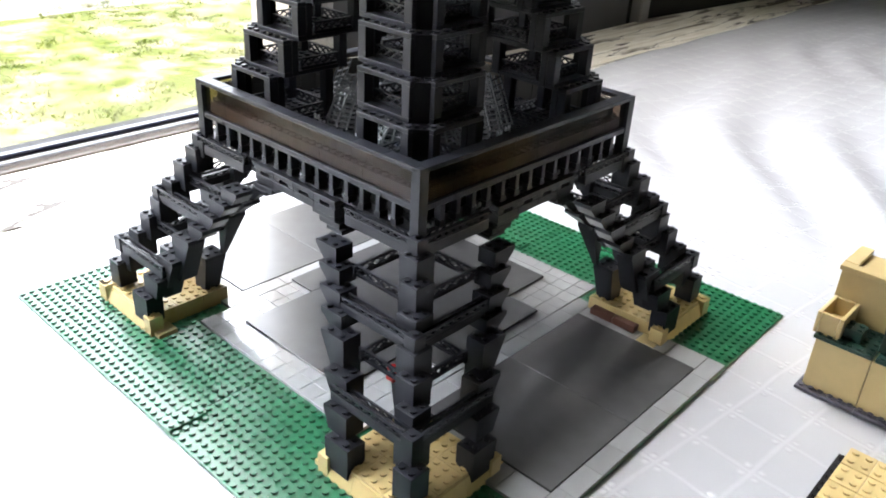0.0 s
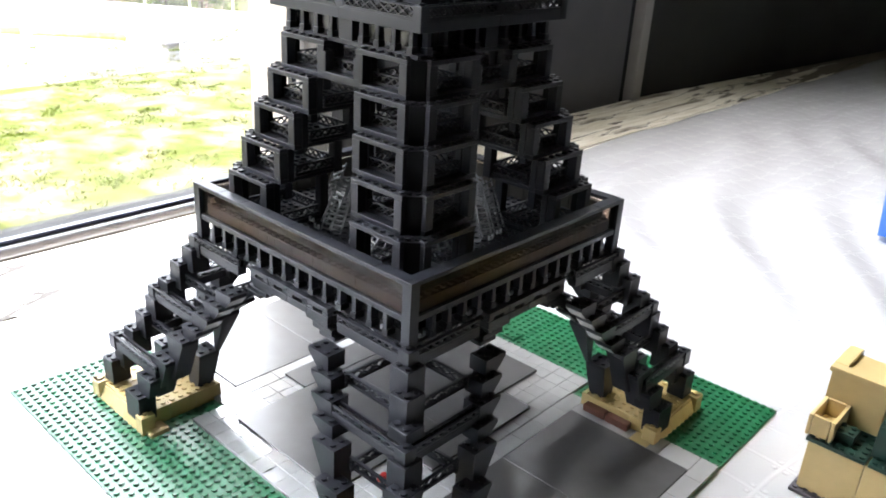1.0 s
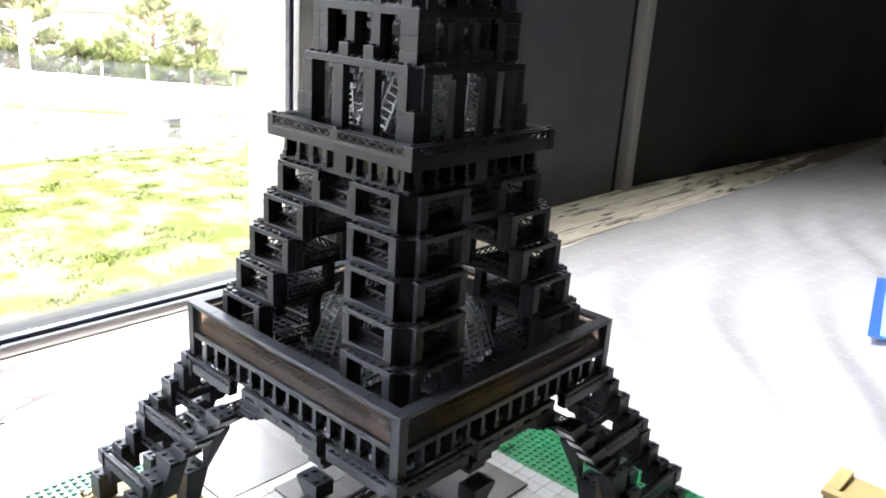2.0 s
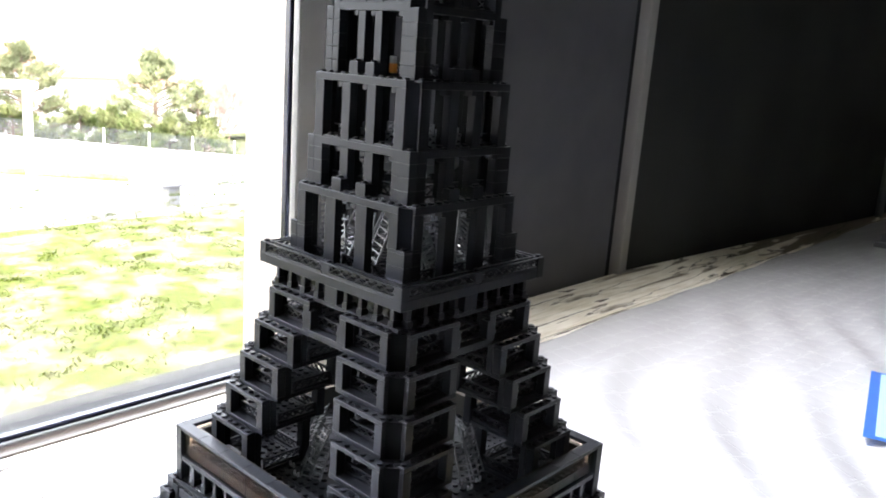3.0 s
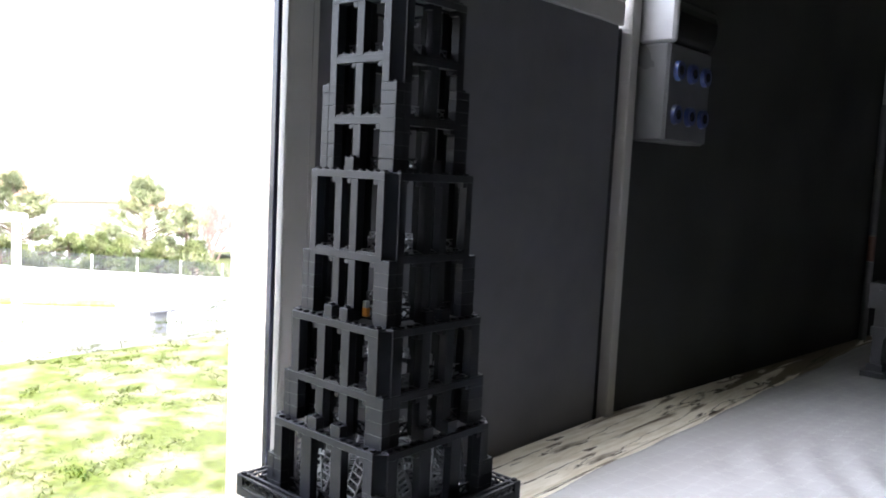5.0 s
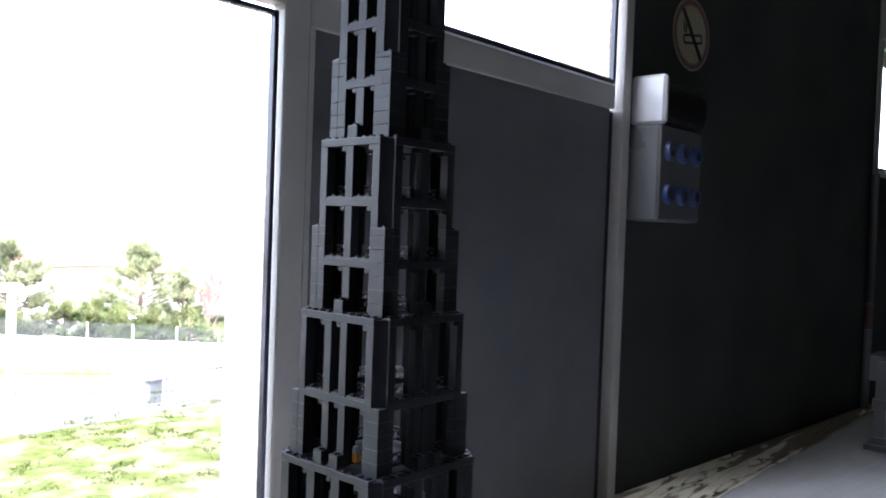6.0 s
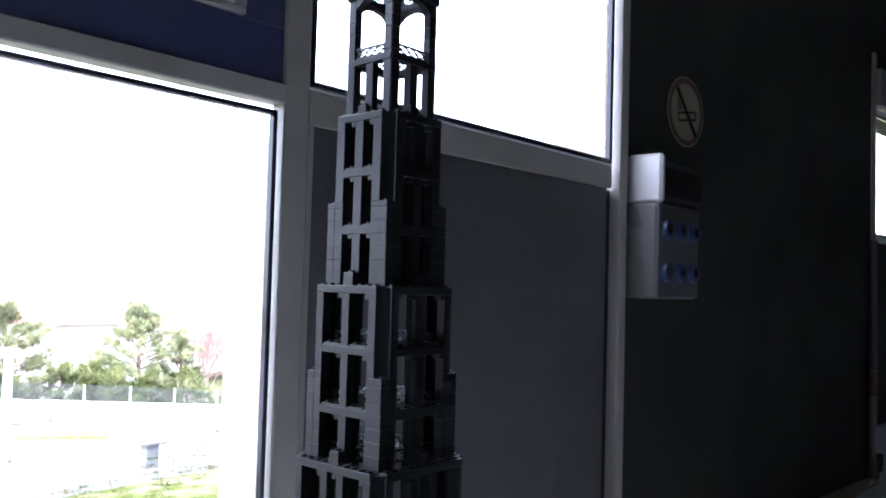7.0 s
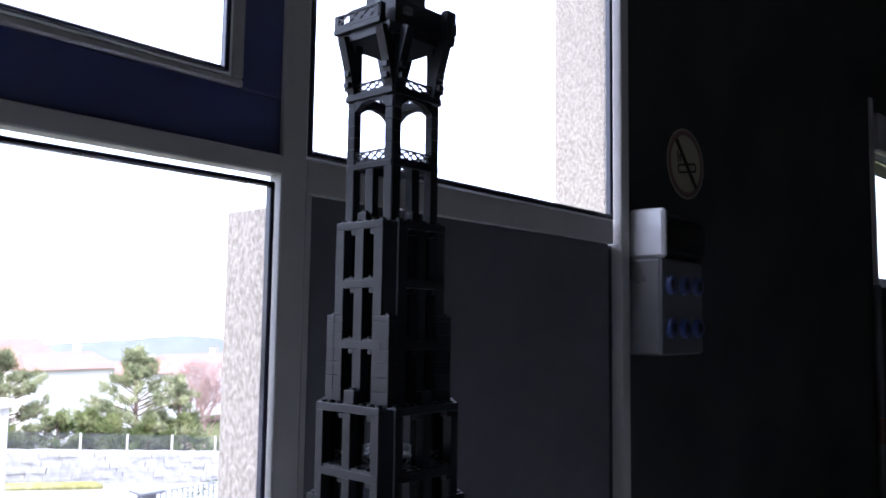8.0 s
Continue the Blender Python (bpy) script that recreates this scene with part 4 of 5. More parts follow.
# shaft: framed storeys that shrink as they climb
# (bottom, row heights..., face distance, upper half width, lower half width, top of the lower corner blocks, openings)
SHAFT = [
    ((363.5, 425), 8.0, 7.0, 8.0, 394.5, ((-5.8, -2.9), (-1.4, 1.4), (2.9, 5.8))),
    ((425, 462.5, 510.2), 7.0, 6.05, 7.0, 462.5, ((-4.8, -2.25), (-1.1, 1.1), (2.25, 4.8))),
    ((510.2, 561, 620.4), 6.0, 5.0, 6.0, 559, ((-4.1, -1.55), (-0.6, 0.6), (1.55, 4.1))),
    ((620.4, 660, 704.5, 748.5), 5.0, 4.0, 5.0, 684, ((-3.05, -0.5), (0.5, 3.05))),
    ((748.5, 792, 834.5, 876), 4.0, 3.0, 4.0, 810, ((-1.9, -0.55), (0.55, 1.9))),
]
for n_, (rows, w, e, el_, zl, holes) in enumerate(SHAFT):
    st = sub("storey", "framed grey storey of the shaft")
    z0, z1 = rows[0], rows[-1]
    for k in range(4):
        # bars between the rows
        for q in rows[1:]:
            last = q == z1
            brick(st, k, w - 1.0, w, -e, e, q - 5.5, q, studs=last, name="bar")
            if not last:
                for a, d in holes:
                    brick(st, k, w - 0.9, w - 0.1, a, d, q - 0.3, q + 1.6, studs=True, name="plate")
                    lattice(st, k, w - 1.6, a - 0.3, d + 0.3, q + 1, q + 10, max(2, round((d - a) * 1.2)), LADDER)
                    brick(st, k, w - 0.95, w - 0.05, a, a + 0.55, q - 9, q - 5.5, name="bracket")
                    # clips added as glints beside the opening
                    glint_clip_at(st, k, w - 1.9, d - 0.5, q + 2.2)
                    if n_ < 4:
                        glint_clip_at(st, k, w - 2.5, a + 0.6, q + 4.0)
        for a, d in holes:
            if n_:
                glint_clip_at(st, k, w - 1.9, d - 0.5, z0 + 3.0)
            brick(st, k, w - 0.95, w - 0.05, a, a + 0.55, z1 - 9.5, z1 - 5.5, name="bracket")
            lattice(st, k, w - 1.5, a - 0.3, d + 0.3, z0 + 1, z0 + 11, max(2, round((d - a) * 1.2)))
        # posts: bricks below, tall panels above
        edges = [-e] + [q for h in holes for q in h] + [e]
        for a, d in zip(edges[::2], edges[1::2]):
            corner = abs(a) == e or abs(d) == e
            if corner:
                zz = z0
                while zz < zl - 1:
                    zt = min(zz + 9.6, zl)
                    if a < 0:
                        brick(st, k, w - 1.0, w, -el_, d, zz, zt, studs=zt >= zl, jitter=0.00008)
                    else:
                        brick(st, k, w - 1.0, w, a, el_ - 1.0, zz, zt, studs=zt >= zl, jitter=0.00008)
                    zz = zt
                brick(st, k, w - 1.0, w, a, d, zl, z1 - 5.5, name="panel")
                fin = (max(a + 0.9, d - 0.9) - 0.35, d) if a < 0 else (a, min(d - 0.9, a + 0.9) + 0.35)
                if n_:
                    # near-black fins carry the shade of the interior
                    brick(st, k, w - 2.7, w - 1.01, *fin, z0 + 1 + 0.2 * k, z1 - 6 - 0.2 * k, name="inner_panel", mat=INNER_SHADE)
            else:
                if n_:
                    brick(st, k, w - 1.55, w - 0.96, a, d, z0 + 1, z1 - 6, name="inner_panel", mat=INNER_SHADE)
                for qa, qb in zip(rows, rows[1:]):
                    brick(st, k, w - 0.95, w - 0.05, a, d, qa, qb - 5.5, name="mullion")
        # knobs standing on the ledge below this storey
        if n_:
            mid = list(zip(edges[2::2], edges[3::2]))[:-1] or [(-0.6, 0.6)]
            for a, d in mid:
                brick(st, k, w - 0.2, w + 0.75, a - 0.1, d + 0.1, z0, z0 + 9.6, studs=True, name="knob")
        # inner core behind the notched corners
        brick(st, k, e - 0.9, e, e - 0.9, e - 0.02, z0, z1 - 2, name="core_post")
        g_ = w - e - 0.2
        corner = [(-e + 0.4, -e + 0.4), (-e - g_, -e + 0.4), (-e - g_, -e - 0.01), (-e - 0.01, -e - g_), (-e + 0.4, -e - g_)]
        v = [(q[0] * S, q[1] * S, z / 1000) for z in (zl - 2, z1 - 1) for q in corner]
        f = [[0, 1, 2, 3, 4], [5, 6, 7, 8, 9]] + [[i, (i + 1) % 5, 5 + (i + 1) % 5, 5 + i] for i in range(5)]
        placed("corner_brick", mended(solid(v, f, "corner_brick")), GREY, st, at=TURNS[k])
    if n_ == 2:
        brick(st, 0, 4.6, 5.1, -2.4, -1.8, z0 + 3.5, z0 + 10, mat=ORANGE, name="orange_brick")
        brick(st, 0, 4.6, 5.1, -2.35, -1.85, z0 + 10, z0 + 15, mat=PALE_GREY, name="pale_brick")
    if n_ in (1, 3):
        brick(st, 0, -e + 0.9, e - 0.9, -e + 0.9, e - 0.9, z1 - 5.2, z1 - 2.0, name="deck")

# lantern and cap
head_ = sub("lantern", "open grey lantern with arched lights and flared brackets")
head_.location.z = -0.0250
for k in range(4):
    w, e = 3.05, 2.95
    brick(head_, k, w - 0.9, w, -e, -e + 1.0, 896.5, 948)
    brick(head_, k, w - 0.9, w, e - 1.0, e, 896.5, 948)
    brick(head_, k, w - 0.8, w - 0.05, -0.55, 0.45, 905, 940, name="mullion")
    brick(head_, k, w - 0.4, w + 0.45, -0.3, 0.8, 896.5, 908, studs=True, name="knob")
    brick(head_, k, w - 0.9, w + 0.05, -e, e, 940.5, 944.5, name="bar")
    lattice(head_, k, w - 0.3, -e + 0.9, e - 0.9, 944.5, 953.5, 4)
    for i in range(5):
        brick(head_, k, w - 0.85, w, -e, -e + 0.95, 948 + 8.6 * i, 956.4 + 8.6 * i)
        brick(head_, k, w - 0.85, w, e - 0.95, e, 948 + 8.6 * i, 956.4 + 8.6 * i)
    # arched head of the opening
    arch = [(-e + 0.9, 984), (-1.1, 989.5), (0, 991), (1.1, 989.5), (e - 0.9, 984), (e - 0.9, 994), (-e + 0.9, 994)]
    slope(head_, k, w - 0.8, w - 0.05, arch, name="arch_brick")
    brick(head_, k, w - 0.9, w + 0.25, -e - 0.1, e + 0.1, 992, 996.5, name="bar")
    lattice(head_, k, w - 0.3, -e + 0.6, e - 0.6, 996.5, 1005, 4)
    for sgn in (-1, 1):
        # flared bracket of slope pieces
        out = [(-(w - 0.5), 996.5), (-(w + 0.1), 996.5), (-(w + 0.5), 1012), (-(w + 1.5), 1038), (-(w + 0.8), 1040), (-(w - 0.5), 1020)]
        v = []
        for s_ in (sgn * e, sgn * (e - 0.9)):
            v += [(q[0] * S, s_ * S, q[1] / 1000) for q in out]
        m = len(out)
        f = [list(range(m)), list(range(m, 2 * m))] + [[i, (i + 1) % m, m + (i + 1) % m, m + i] for i in range(m)]
        placed("bracket", mended(solid(v, f, "bracket")), GREY, head_, at=TURNS[k])
        for zz in (1002, 1010):
            brick(head_, k, w + 0.1, w + 0.75, *sorted((sgn * (e - 0.1), sgn * (e - 0.8))), zz, zz + 4, name="clip")
    brick(head_, k, w - 1.0, w - 0.2, -e, -e + 0.8, 996.5, 1040, name="post")
    brick(head_, k, w - 1.0, w - 0.2, e - 0.8, e, 996.5, 1040, name="post")
cap = sub("cap", "dark grey deck and block at the tower top")
cap.location.z = -0.0300
brick(cap, 0, -3.6, 3.95, -3.3, 3.6, 1040, 1047, name="deck")
for k in (0, 2):
    brick(cap, k, 3.45, 4.35, -2.4, 3.8, 1047, 1051, name="plate")
    lattice(cap, k, 4.2, -2.2, 3.3, 1051, 1061, 4)
    brick(cap, k, 3.6, 4.25, -2.4, -1.5, 1051, 1062, name="end_brick")
    brick(cap, k, 3.6, 4.25, 3.05, 3.8, 1051, 1062, name="end_brick")
brick(cap, 0, -3.1, 3.1, -3.1, 3.1, 1047, 1068, name="block")
brick(cap, 1, 3.1, 3.6, 1.3, 2.2, 1056, 1061, name="clip", mat=LADDER)
for z0, z1, o in ((1044, 1053, 0.0), (1053, 1062, 0.35), (1062, 1071, 0.2)):
    brick(cap, 1, 2.9, 3.7, -4.3 - o, -3.2, z0, z1, name="clip")
brick(cap, 0, -2.0, 2.0, -2.0, 2.0, 1068, 1080, studs=True, name="block")
# ---- other things on the table ----
BASE_GREY = material("dark_bluish_grey_plate", (0.085, 0.08, 0.095), 0.3, vary=0.08, grain=0.05)
hall = thing("brick_building", "tan brick building model with dark green ledge and a tower block", "model building")


def bit(parent, x0, x1, y0, y1, z0, z1, mat, studs=False, name="brick"):
    me = with_material(brick_mesh(x1 - x0 - 0.00015, y1 - y0 - 0.00015, z1 - z0, studs), mat)
    return placed(name, me, mat, parent, at=Matrix.Translation(((x0 + x1) / 2, (y0 + y1) / 2, (z0 + z1) / 2)))


for i in range(4):
    y1 = -0.308 - 0.048 * i
    bit(hall, 0.150, 0.262, y1 - 0.048, y1, 0.0005, 0.0037, BASE_GREY, True, "base_plate")
    bit(hall, 0.156, 0.258, y1 - 0.048 + 0.0002, y1 - (0.004 if i == 0 else 0), 0.0037, 0.0500, TAN, False, "wall_panel")
    bit(hall, 0.154, 0.230, y1 - 0.048, y1 - 0.002, 0.0501, 0.0533, DARK_GREEN, True, "ledge_plate")
for i in range(5):
    a = -0.326 - 0.03 * i
    bit(hall, 0.166, 0.182, a - 0.016, a, 0.0533, 0.0533 + 0.0096 * (1 + (i * 2) % 3), DARK_GREEN, True, "shrub_brick")
bit(hall, 0.1975, 0.246, -0.352, -0.306, 0.0533, 0.0960, TAN, False, "tower_panel")
bit(hall, 0.204, 0.246, -0.392, -0.3522, 0.0533, 0.0960, TAN, False, "tower_panel")
bit(hall, 0.196, 0.206, -0.394, -0.304, 0.0960, 0.1005, TAN, False, "parapet")
bit(hall, 0.2065, 0.248, -0.315, -0.304, 0.0960, 0.1005, TAN, False, "parapet")
bit(hall, 0.2065, 0.248, -0.394, -0.384, 0.0960, 0.1005, TAN, False, "parapet")
for y0, y1, x0, x1 in ((-0.328, -0.325, 0.158, 0.196), (-0.310, -0.307, 0.158, 0.196), (-0.3245, -0.3105, 0.158, 0.161), (-0.3245, -0.3105, 0.193, 0.196)):
    bit(hall, x0, x1, y0, y1, 0.0533, 0.0725, TAN, False, "planter_wall")
bit(hall, 0.1612, 0.1928, -0.3245, -0.3105, 0.0533, 0.058, TAN, False, "planter_floor")

low = thing("brick_model", "low tan brick model with a black edge and printed slopes", "brick model")
for i in range(5):
    y1 = -0.372 - 0.024 * i
    bit(low, -0.040, 0.052, y1 - 0.024, y1, 0.0005, 0.0300, BLACK if i == 0 else TAN, i == 0)
    for j in range(4):
        bit(low, -0.036 + 0.022 * j, -0.015 + 0.022 * j, y1 - 0.024, y1 - (0.006 if i == 0 else 0), 0.0301, 0.0400, TAN, True, "roof_brick")

card = thing("leaflet", "blue and white printed leaflet lying on the cloth", "leaflet")
lm = Matrix.Translation((1.047, -0.267, 0.004)) @ Matrix.Rotation(radians(13), 4, "Z")
for x0, x1, y0, y1, z, m_, nm in ((-0.168, 0.168, -0.135, 0.135, 0.0, CARD_BLUE, "sheet"), (-0.156, 0.156, -0.088, 0.118, 0.0006, CARD_WHITE, "print_field"), (-0.162, 0.162, -0.130, -0.092, 0.0006, CARD_PALE, "white_strip")):
    v, f = box_geometry(x1 - x0, y1 - y0, 0.001, 0.0003)
    placed(nm, mended(solid(v, f, nm)), m_, card, at=lm @ Matrix.Translation(((x0 + x1) / 2, (y0 + y1) / 2, z)))
for i in range(7):
    v, f = box_geometry(0.17 - 0.03 * (i % 3), 0.006, 0.0008, 0.0002)
    placed("printed_bar", mended(solid(v, f, "printed_bar")), CARD_PALE, card, at=lm @ Matrix.Translation((-0.05 - 0.015 * (i % 3), 0.085 - 0.021 * i, 0.0012)))
for i in range(4):
    v, f = box_geometry(0.026, 0.012, 0.0008, 0.0002)
    placed("printed_bar", mended(solid(v, f, "printed_bar")), CARD_BLUE, card, at=lm @ Matrix.Translation((-0.13 + 0.05 * i, -0.111, 0.0012)))

WALKER = material("mid_grey_plastic", (0.035, 0.037, 0.044), 0.35, vary=0.08, grain=0.05)
robot = thing("walker_model", "grey two-legged brick model standing on the cloth", "brick model", at=(2.595, 0.177, -0.006))
robot.scale = (0.85, 0.85, 0.85)
for s_ in (-1, 1):
    y = 0.055 * s_
    bit(robot, -0.06, 0.06, y - 0.045, y + 0.045, 0.0, 0.022, WALKER, False, "foot")
    bit(robot, -0.035, 0.035, y - 0.03, y + 0.03, 0.022, 0.05, WALKER, True, "ankle")
    bit(robot, -0.022, 0.022, y - 0.02, y + 0.02, 0.05, 0.16, WALKER, False, "shin")
    bit(robot, -0.028, 0.028, y - 0.028, y + 0.028, 0.16, 0.20, WALKER, False, "knee")
    bit(robot, -0.02, 0.03, y - 0.02, y + 0.02, 0.20, 0.28, WALKER, False, "thigh")
bit(robot, -0.07, 0.08, -0.09, 0.09, 0.28, 0.38, WALKER, True, "body")
bit(robot, -0.11, -0.07, -0.05, 0.05, 0.30, 0.36, WALKER, False, "head")

# ---- on the wall ----
ebox = thing("socket_box", "white power distribution box with six blue sockets and dark cover", "power box")
bx0, bx1, by = 1.492, 1.742, 0.5255
block("body", bx0, bx1, by, WY - 0.001, 0.727, 0.978, BOX_DIM, ebox, 0.006)
block("front_panel", bx0 + 0.004, bx1 - 0.003, by - 0.004, by - 0.0005, 0.732, 0.973, BOX_SHADE, ebox, 0.001, "socket panel with shade in its grey")
block("upper_body", bx0, bx0 + 0.026, by - 0.012, WY - 0.001, 0.9785, 1.108, BOX_HIGHLIGHT, ebox, 0.012)
block("back_plate", bx0 + 0.0265, bx1, by + 0.03, WY - 0.001, 0.9785, 1.104, BOX_SHADE, ebox, 0.004)
v, f = [], []
for x in (bx0 + 0.0268, bx1 + 0.004):
    for i in range(13):
        a = math.pi * i / 12
        v.append((x, by + 0.029 - 0.042 * math.sin(a) ** 0.6, 1.042 - 0.062 * math.cos(a)))
f = [list(range(13)), list(range(13, 26))] + [[i, (i + 1) % 13, 13 + (i + 1) % 13, 13 + i] for i in range(13)]
placed("breaker_cover", mended(solid(v, f, "breaker_cover")), COVER, ebox, "dark see-through breaker cover")
for r_ in range(2):
    for c_ in range(3):
        cx, cz = bx0 + 0.048 + 0.081 * c_, 0.798 + 0.113 * r_
        bm = bmesh.new()
        bmesh.ops.create_cone(bm, cap_ends=True, segments=20, radius1=0.027, radius2=0.024, depth=0.012)
        sk = part("socket", bm, SOCKET_BLUE, ebox, at=Matrix.Translation((cx, by - 0.0095, cz)) @ Matrix.Rotation(radians(90), 4, "X"))
        bm = bmesh.new()
        bmesh.ops.create_cone(bm, cap_ends=True, segments=20, radius1=0.013, radius2=0.013, depth=0.004)
        part("socket_well", bm, BLACK, sk, at=Matrix.Translation((0, 0, 0.0055)))
nosmoke = thing("no_smoking_sign", "faded round no-smoking sign on the dark wall", "sign")
sc = TURN @ Matrix.Translation((1.793, WY - 0.002, 1.276)) @ Matrix.Rotation(radians(90), 4, "X")
bm = bmesh.new()
bmesh.ops.create_circle(bm, cap_ends=True, segments=48, radius=0.104)
r_ = bmesh.ops.extrude_face_region(bm, geom=bm.faces[:])
bmesh.ops.translate(bm, verts=[q for q in r_["geom"] if isinstance(q, bmesh.types.BMVert)], vec=(0, 0, 0.001))
part("sheet", bm, SIGN_PALE, nosmoke, at=sc)
v, f = [], []
for i in range(48):
    a = 2 * math.pi * i / 48
    v += [(0.099 * math.cos(a), 0.099 * math.sin(a), 0.0016), (0.084 * math.cos(a), 0.084 * math.sin(a), 0.0016), (0.099 * math.cos(a), 0.099 * math.sin(a), 0.0008), (0.084 * math.cos(a), 0.084 * math.sin(a), 0.0008)]
for i in range(48):
    a, d = 4 * i, 4 * ((i + 1) % 48)
    f += [[a, d, d + 1, a + 1], [a, a + 2, d + 2, d], [a + 1, d + 1, d + 3, a + 3]]
placed("ring", mended(solid(v, f, "ring")), SIGN_RED, nosmoke, at=sc)
v, f = box_geometry(0.17, 0.016, 0.0012, 0.0002)
placed("slash", mended(solid(v, f, "slash")), BLACK, nosmoke, at=sc @ Matrix.Translation((0, 0, 0.0024)) @ Matrix.Rotation(radians(-50), 4, "Z"))
tilt = sc @ Matrix.Translation((0.006, -0.012, 0.0012)) @ Matrix.Rotation(radians(9), 4, "Z")
for nm, x, y, sx_, sy_ in (("cigarette_edge", 0.0, 0.011, 0.10, 0.006), ("cigarette_edge", 0.0, -0.011, 0.10, 0.006), ("cigarette_edge", 0.05, 0.0, 0.006, 0.016), ("cigarette_edge", -0.05, 0.0, 0.006, 0.016), ("smoke_line", -0.045, 0.036, 0.006, 0.034), ("smoke_line", -0.034, 0.030, 0.006, 0.024)):
    v, f = box_geometry(sx_, sy_, 0.0008, 0.0001)
    placed(nm, mended(solid(v, f, nm)), BLACK, nosmoke, at=tilt @ Matrix.Translation((x, y, 0.0004)))
pipe = thing("wall_pipe", "slim pale pipe running up the far wall", "pipe")
for z0, z1, m_ in ((0.0, 0.34, BOX_DIM), (0.34, 0.45, BROWN_BRICK), (0.45, 1.0, PANEL)):
    bm = bmesh.new()
    bmesh.ops.create_cone(bm, cap_ends=True, segments=12, radius1=0.016, radius2=0.016, depth=z1 - z0 - 0.002)
    part("tube", bm, m_, pipe, at=TURN @ Matrix.Translation((3.33, WY - 0.02, (z0 + z1) / 2 + BENCH)))

# ---- outdoors ----
ext = thing("outer_pier", "roughcast outer pier of the building beside the window", "pier", kind="structure")
block("render_coat", 0.3635, 0.62, 0.647, 0.768, -0.15, 0.992, STUCCO, ext, 0.006)
block("render_coat", 1.4345, 1.85, 0.647, 0.812, 0.7, 2.6, STUCCO, ext, 0.006)
block("outer_sill", -2.4, 0.363, 0.647, 0.72, -0.12, -0.045, HOUSE_WALL, ext, 0.004)
GZ = -1.0


def lie(x, y):
    """Height of the land: level lawn, a bank down to the path, which falls away to the east, then the valley."""
    z = LAND[-1][1]
    for (ya, za), (yb, zb) in zip(LAND, LAND[1:]):
        if y <= yb:
            z = za + (zb - za) * (y - ya) / (yb - ya)
            break
    return z - 0.125 * (min(max(x, -4), 12) - 4.2) * min(1, max(0, (y - 7.0) / 2)) * min(1, max(0, (24 - y) / 8))


LAND = [(0.75, GZ), (6.0, GZ), (7.6, -1.42), (8.8, -1.66), (11, -1.53), (14, -1.7), (25, -5.2), (600, -22.0)]
gv, gf = [], []
GX = [-400, -100, -30] + [-10 + 0.4 * i for i in range(76)] + [40, 100, 400]
GY = [0.80 + 0.35 * i for i in range(38)] + [14, 16, 20, 25, 60, 150, 500]
for y in GY:
    for x in GX:
        near = 1 if -12 < x < 22 and y < 13 else 0
        gv.append((x, y, lie(x, y) + near * (0.05 * noise.noise((x * 0.6, y * 0.6, 3)) + 0.02 * noise.noise((x * 2.2, y * 2.2, 1)))))
for j in range(len(GY) - 1):
    for i in range(len(GX) - 1):
        a = j * len(GX) + i
        gf.append([a, a + 1, a + len(GX) + 1, a + len(GX)])
ground = placed("ground", solid(gv, gf, "ground"), LAWN)
for p in ground.data.polygons:
    p.use_smooth = True
tagged(ground, "patchy spring lawn with dry spots outside the window", "lawn", kind="structure")
# grass tufts on the near lawn
tv, tf = [], []
rnd = random.Random(4)
for _ in range(5200):
    cx, cy = rnd.uniform(-2.5, 6.5), 0.95 + 6.6 * rnd.random() ** 0.8
    if noise.noise((cx * 1.3, cy * 1.3, 7)) < -0.12:
        continue
    tall = rnd.uniform(0.010, 0.026)
    for _ in range(13):
        x, y = cx + rnd.gauss(0, 0.03), cy + rnd.gauss(0, 0.03)
        z = GZ + 0.05 * noise.noise((x * 0.6, y * 0.6, 3)) + 0.02 * noise.noise((x * 2.2, y * 2.2, 1)) - 0.004
        a, h, w_ = rnd.uniform(0, math.pi), tall * rnd.uniform(0.5, 1.1), rnd.uniform(0.003, 0.006)
        dx, dy = math.cos(a) * w_, math.sin(a) * w_
        k0 = len(tv)
        tv += [(x - dx, y - dy, z), (x + dx, y + dy, z), (x + rnd.uniform(-0.03, 0.03), y + rnd.uniform(-0.03, 0.03), z + h)]
        tf.append([k0, k0 + 1, k0 + 2])
BLADES = material("grass_blades", (0.044, 0.062, 0.005), 0.8, grain=0.3, grain_size=25, other=(0.11, 0.10, 0.042), spot=4.5, spec=0.1)
n, l = BLADES.node_tree.nodes, BLADES.node_tree.links
thin, both = n.new("ShaderNodeBsdfTranslucent"), n.new("ShaderNodeMixShader")
l.new(n["Principled BSDF"].inputs["Base Color"].links[0].from_socket, thin.inputs[0])
both.inputs[0].default_value = 0.85
l.new(n["Principled BSDF"].outputs[0], both.inputs[1]), l.new(thin.outputs[0], both.inputs[2]), l.new(both.outputs[0], n["Material Output"].inputs[0])
tagged(placed("grass", solid(tv, tf, "grass"), BLADES), "short tufts of spring grass with dry blades", "grass", kind="stuff")
pv, pf = [], []
PX = [-30 + 0.5 * i for i in range(140)]
PY = [6.4 + 0.2 * i for i in range(24)]
for y in PY:
    for x in PX:
        edge = 0.25 * noise.noise((x * 0.9, 0, 4)) if y < 6.5 else 0
        pv.append((x, y + edge, lie(x, y) + 0.085 + 0.01 * noise.noise((x * 2, y * 2, 8))))
for j in range(len(PY) - 1):
    for i in range(len(PX) - 1):
        a = j * len(PX) + i
        pf.append([a, a + 1, a + len(PX) + 1, a + len(PX)])
path = placed("path", solid(pv, pf, "path"), PATH)
path.modifiers.new("thickness", "SOLIDIFY").thickness = 0.16
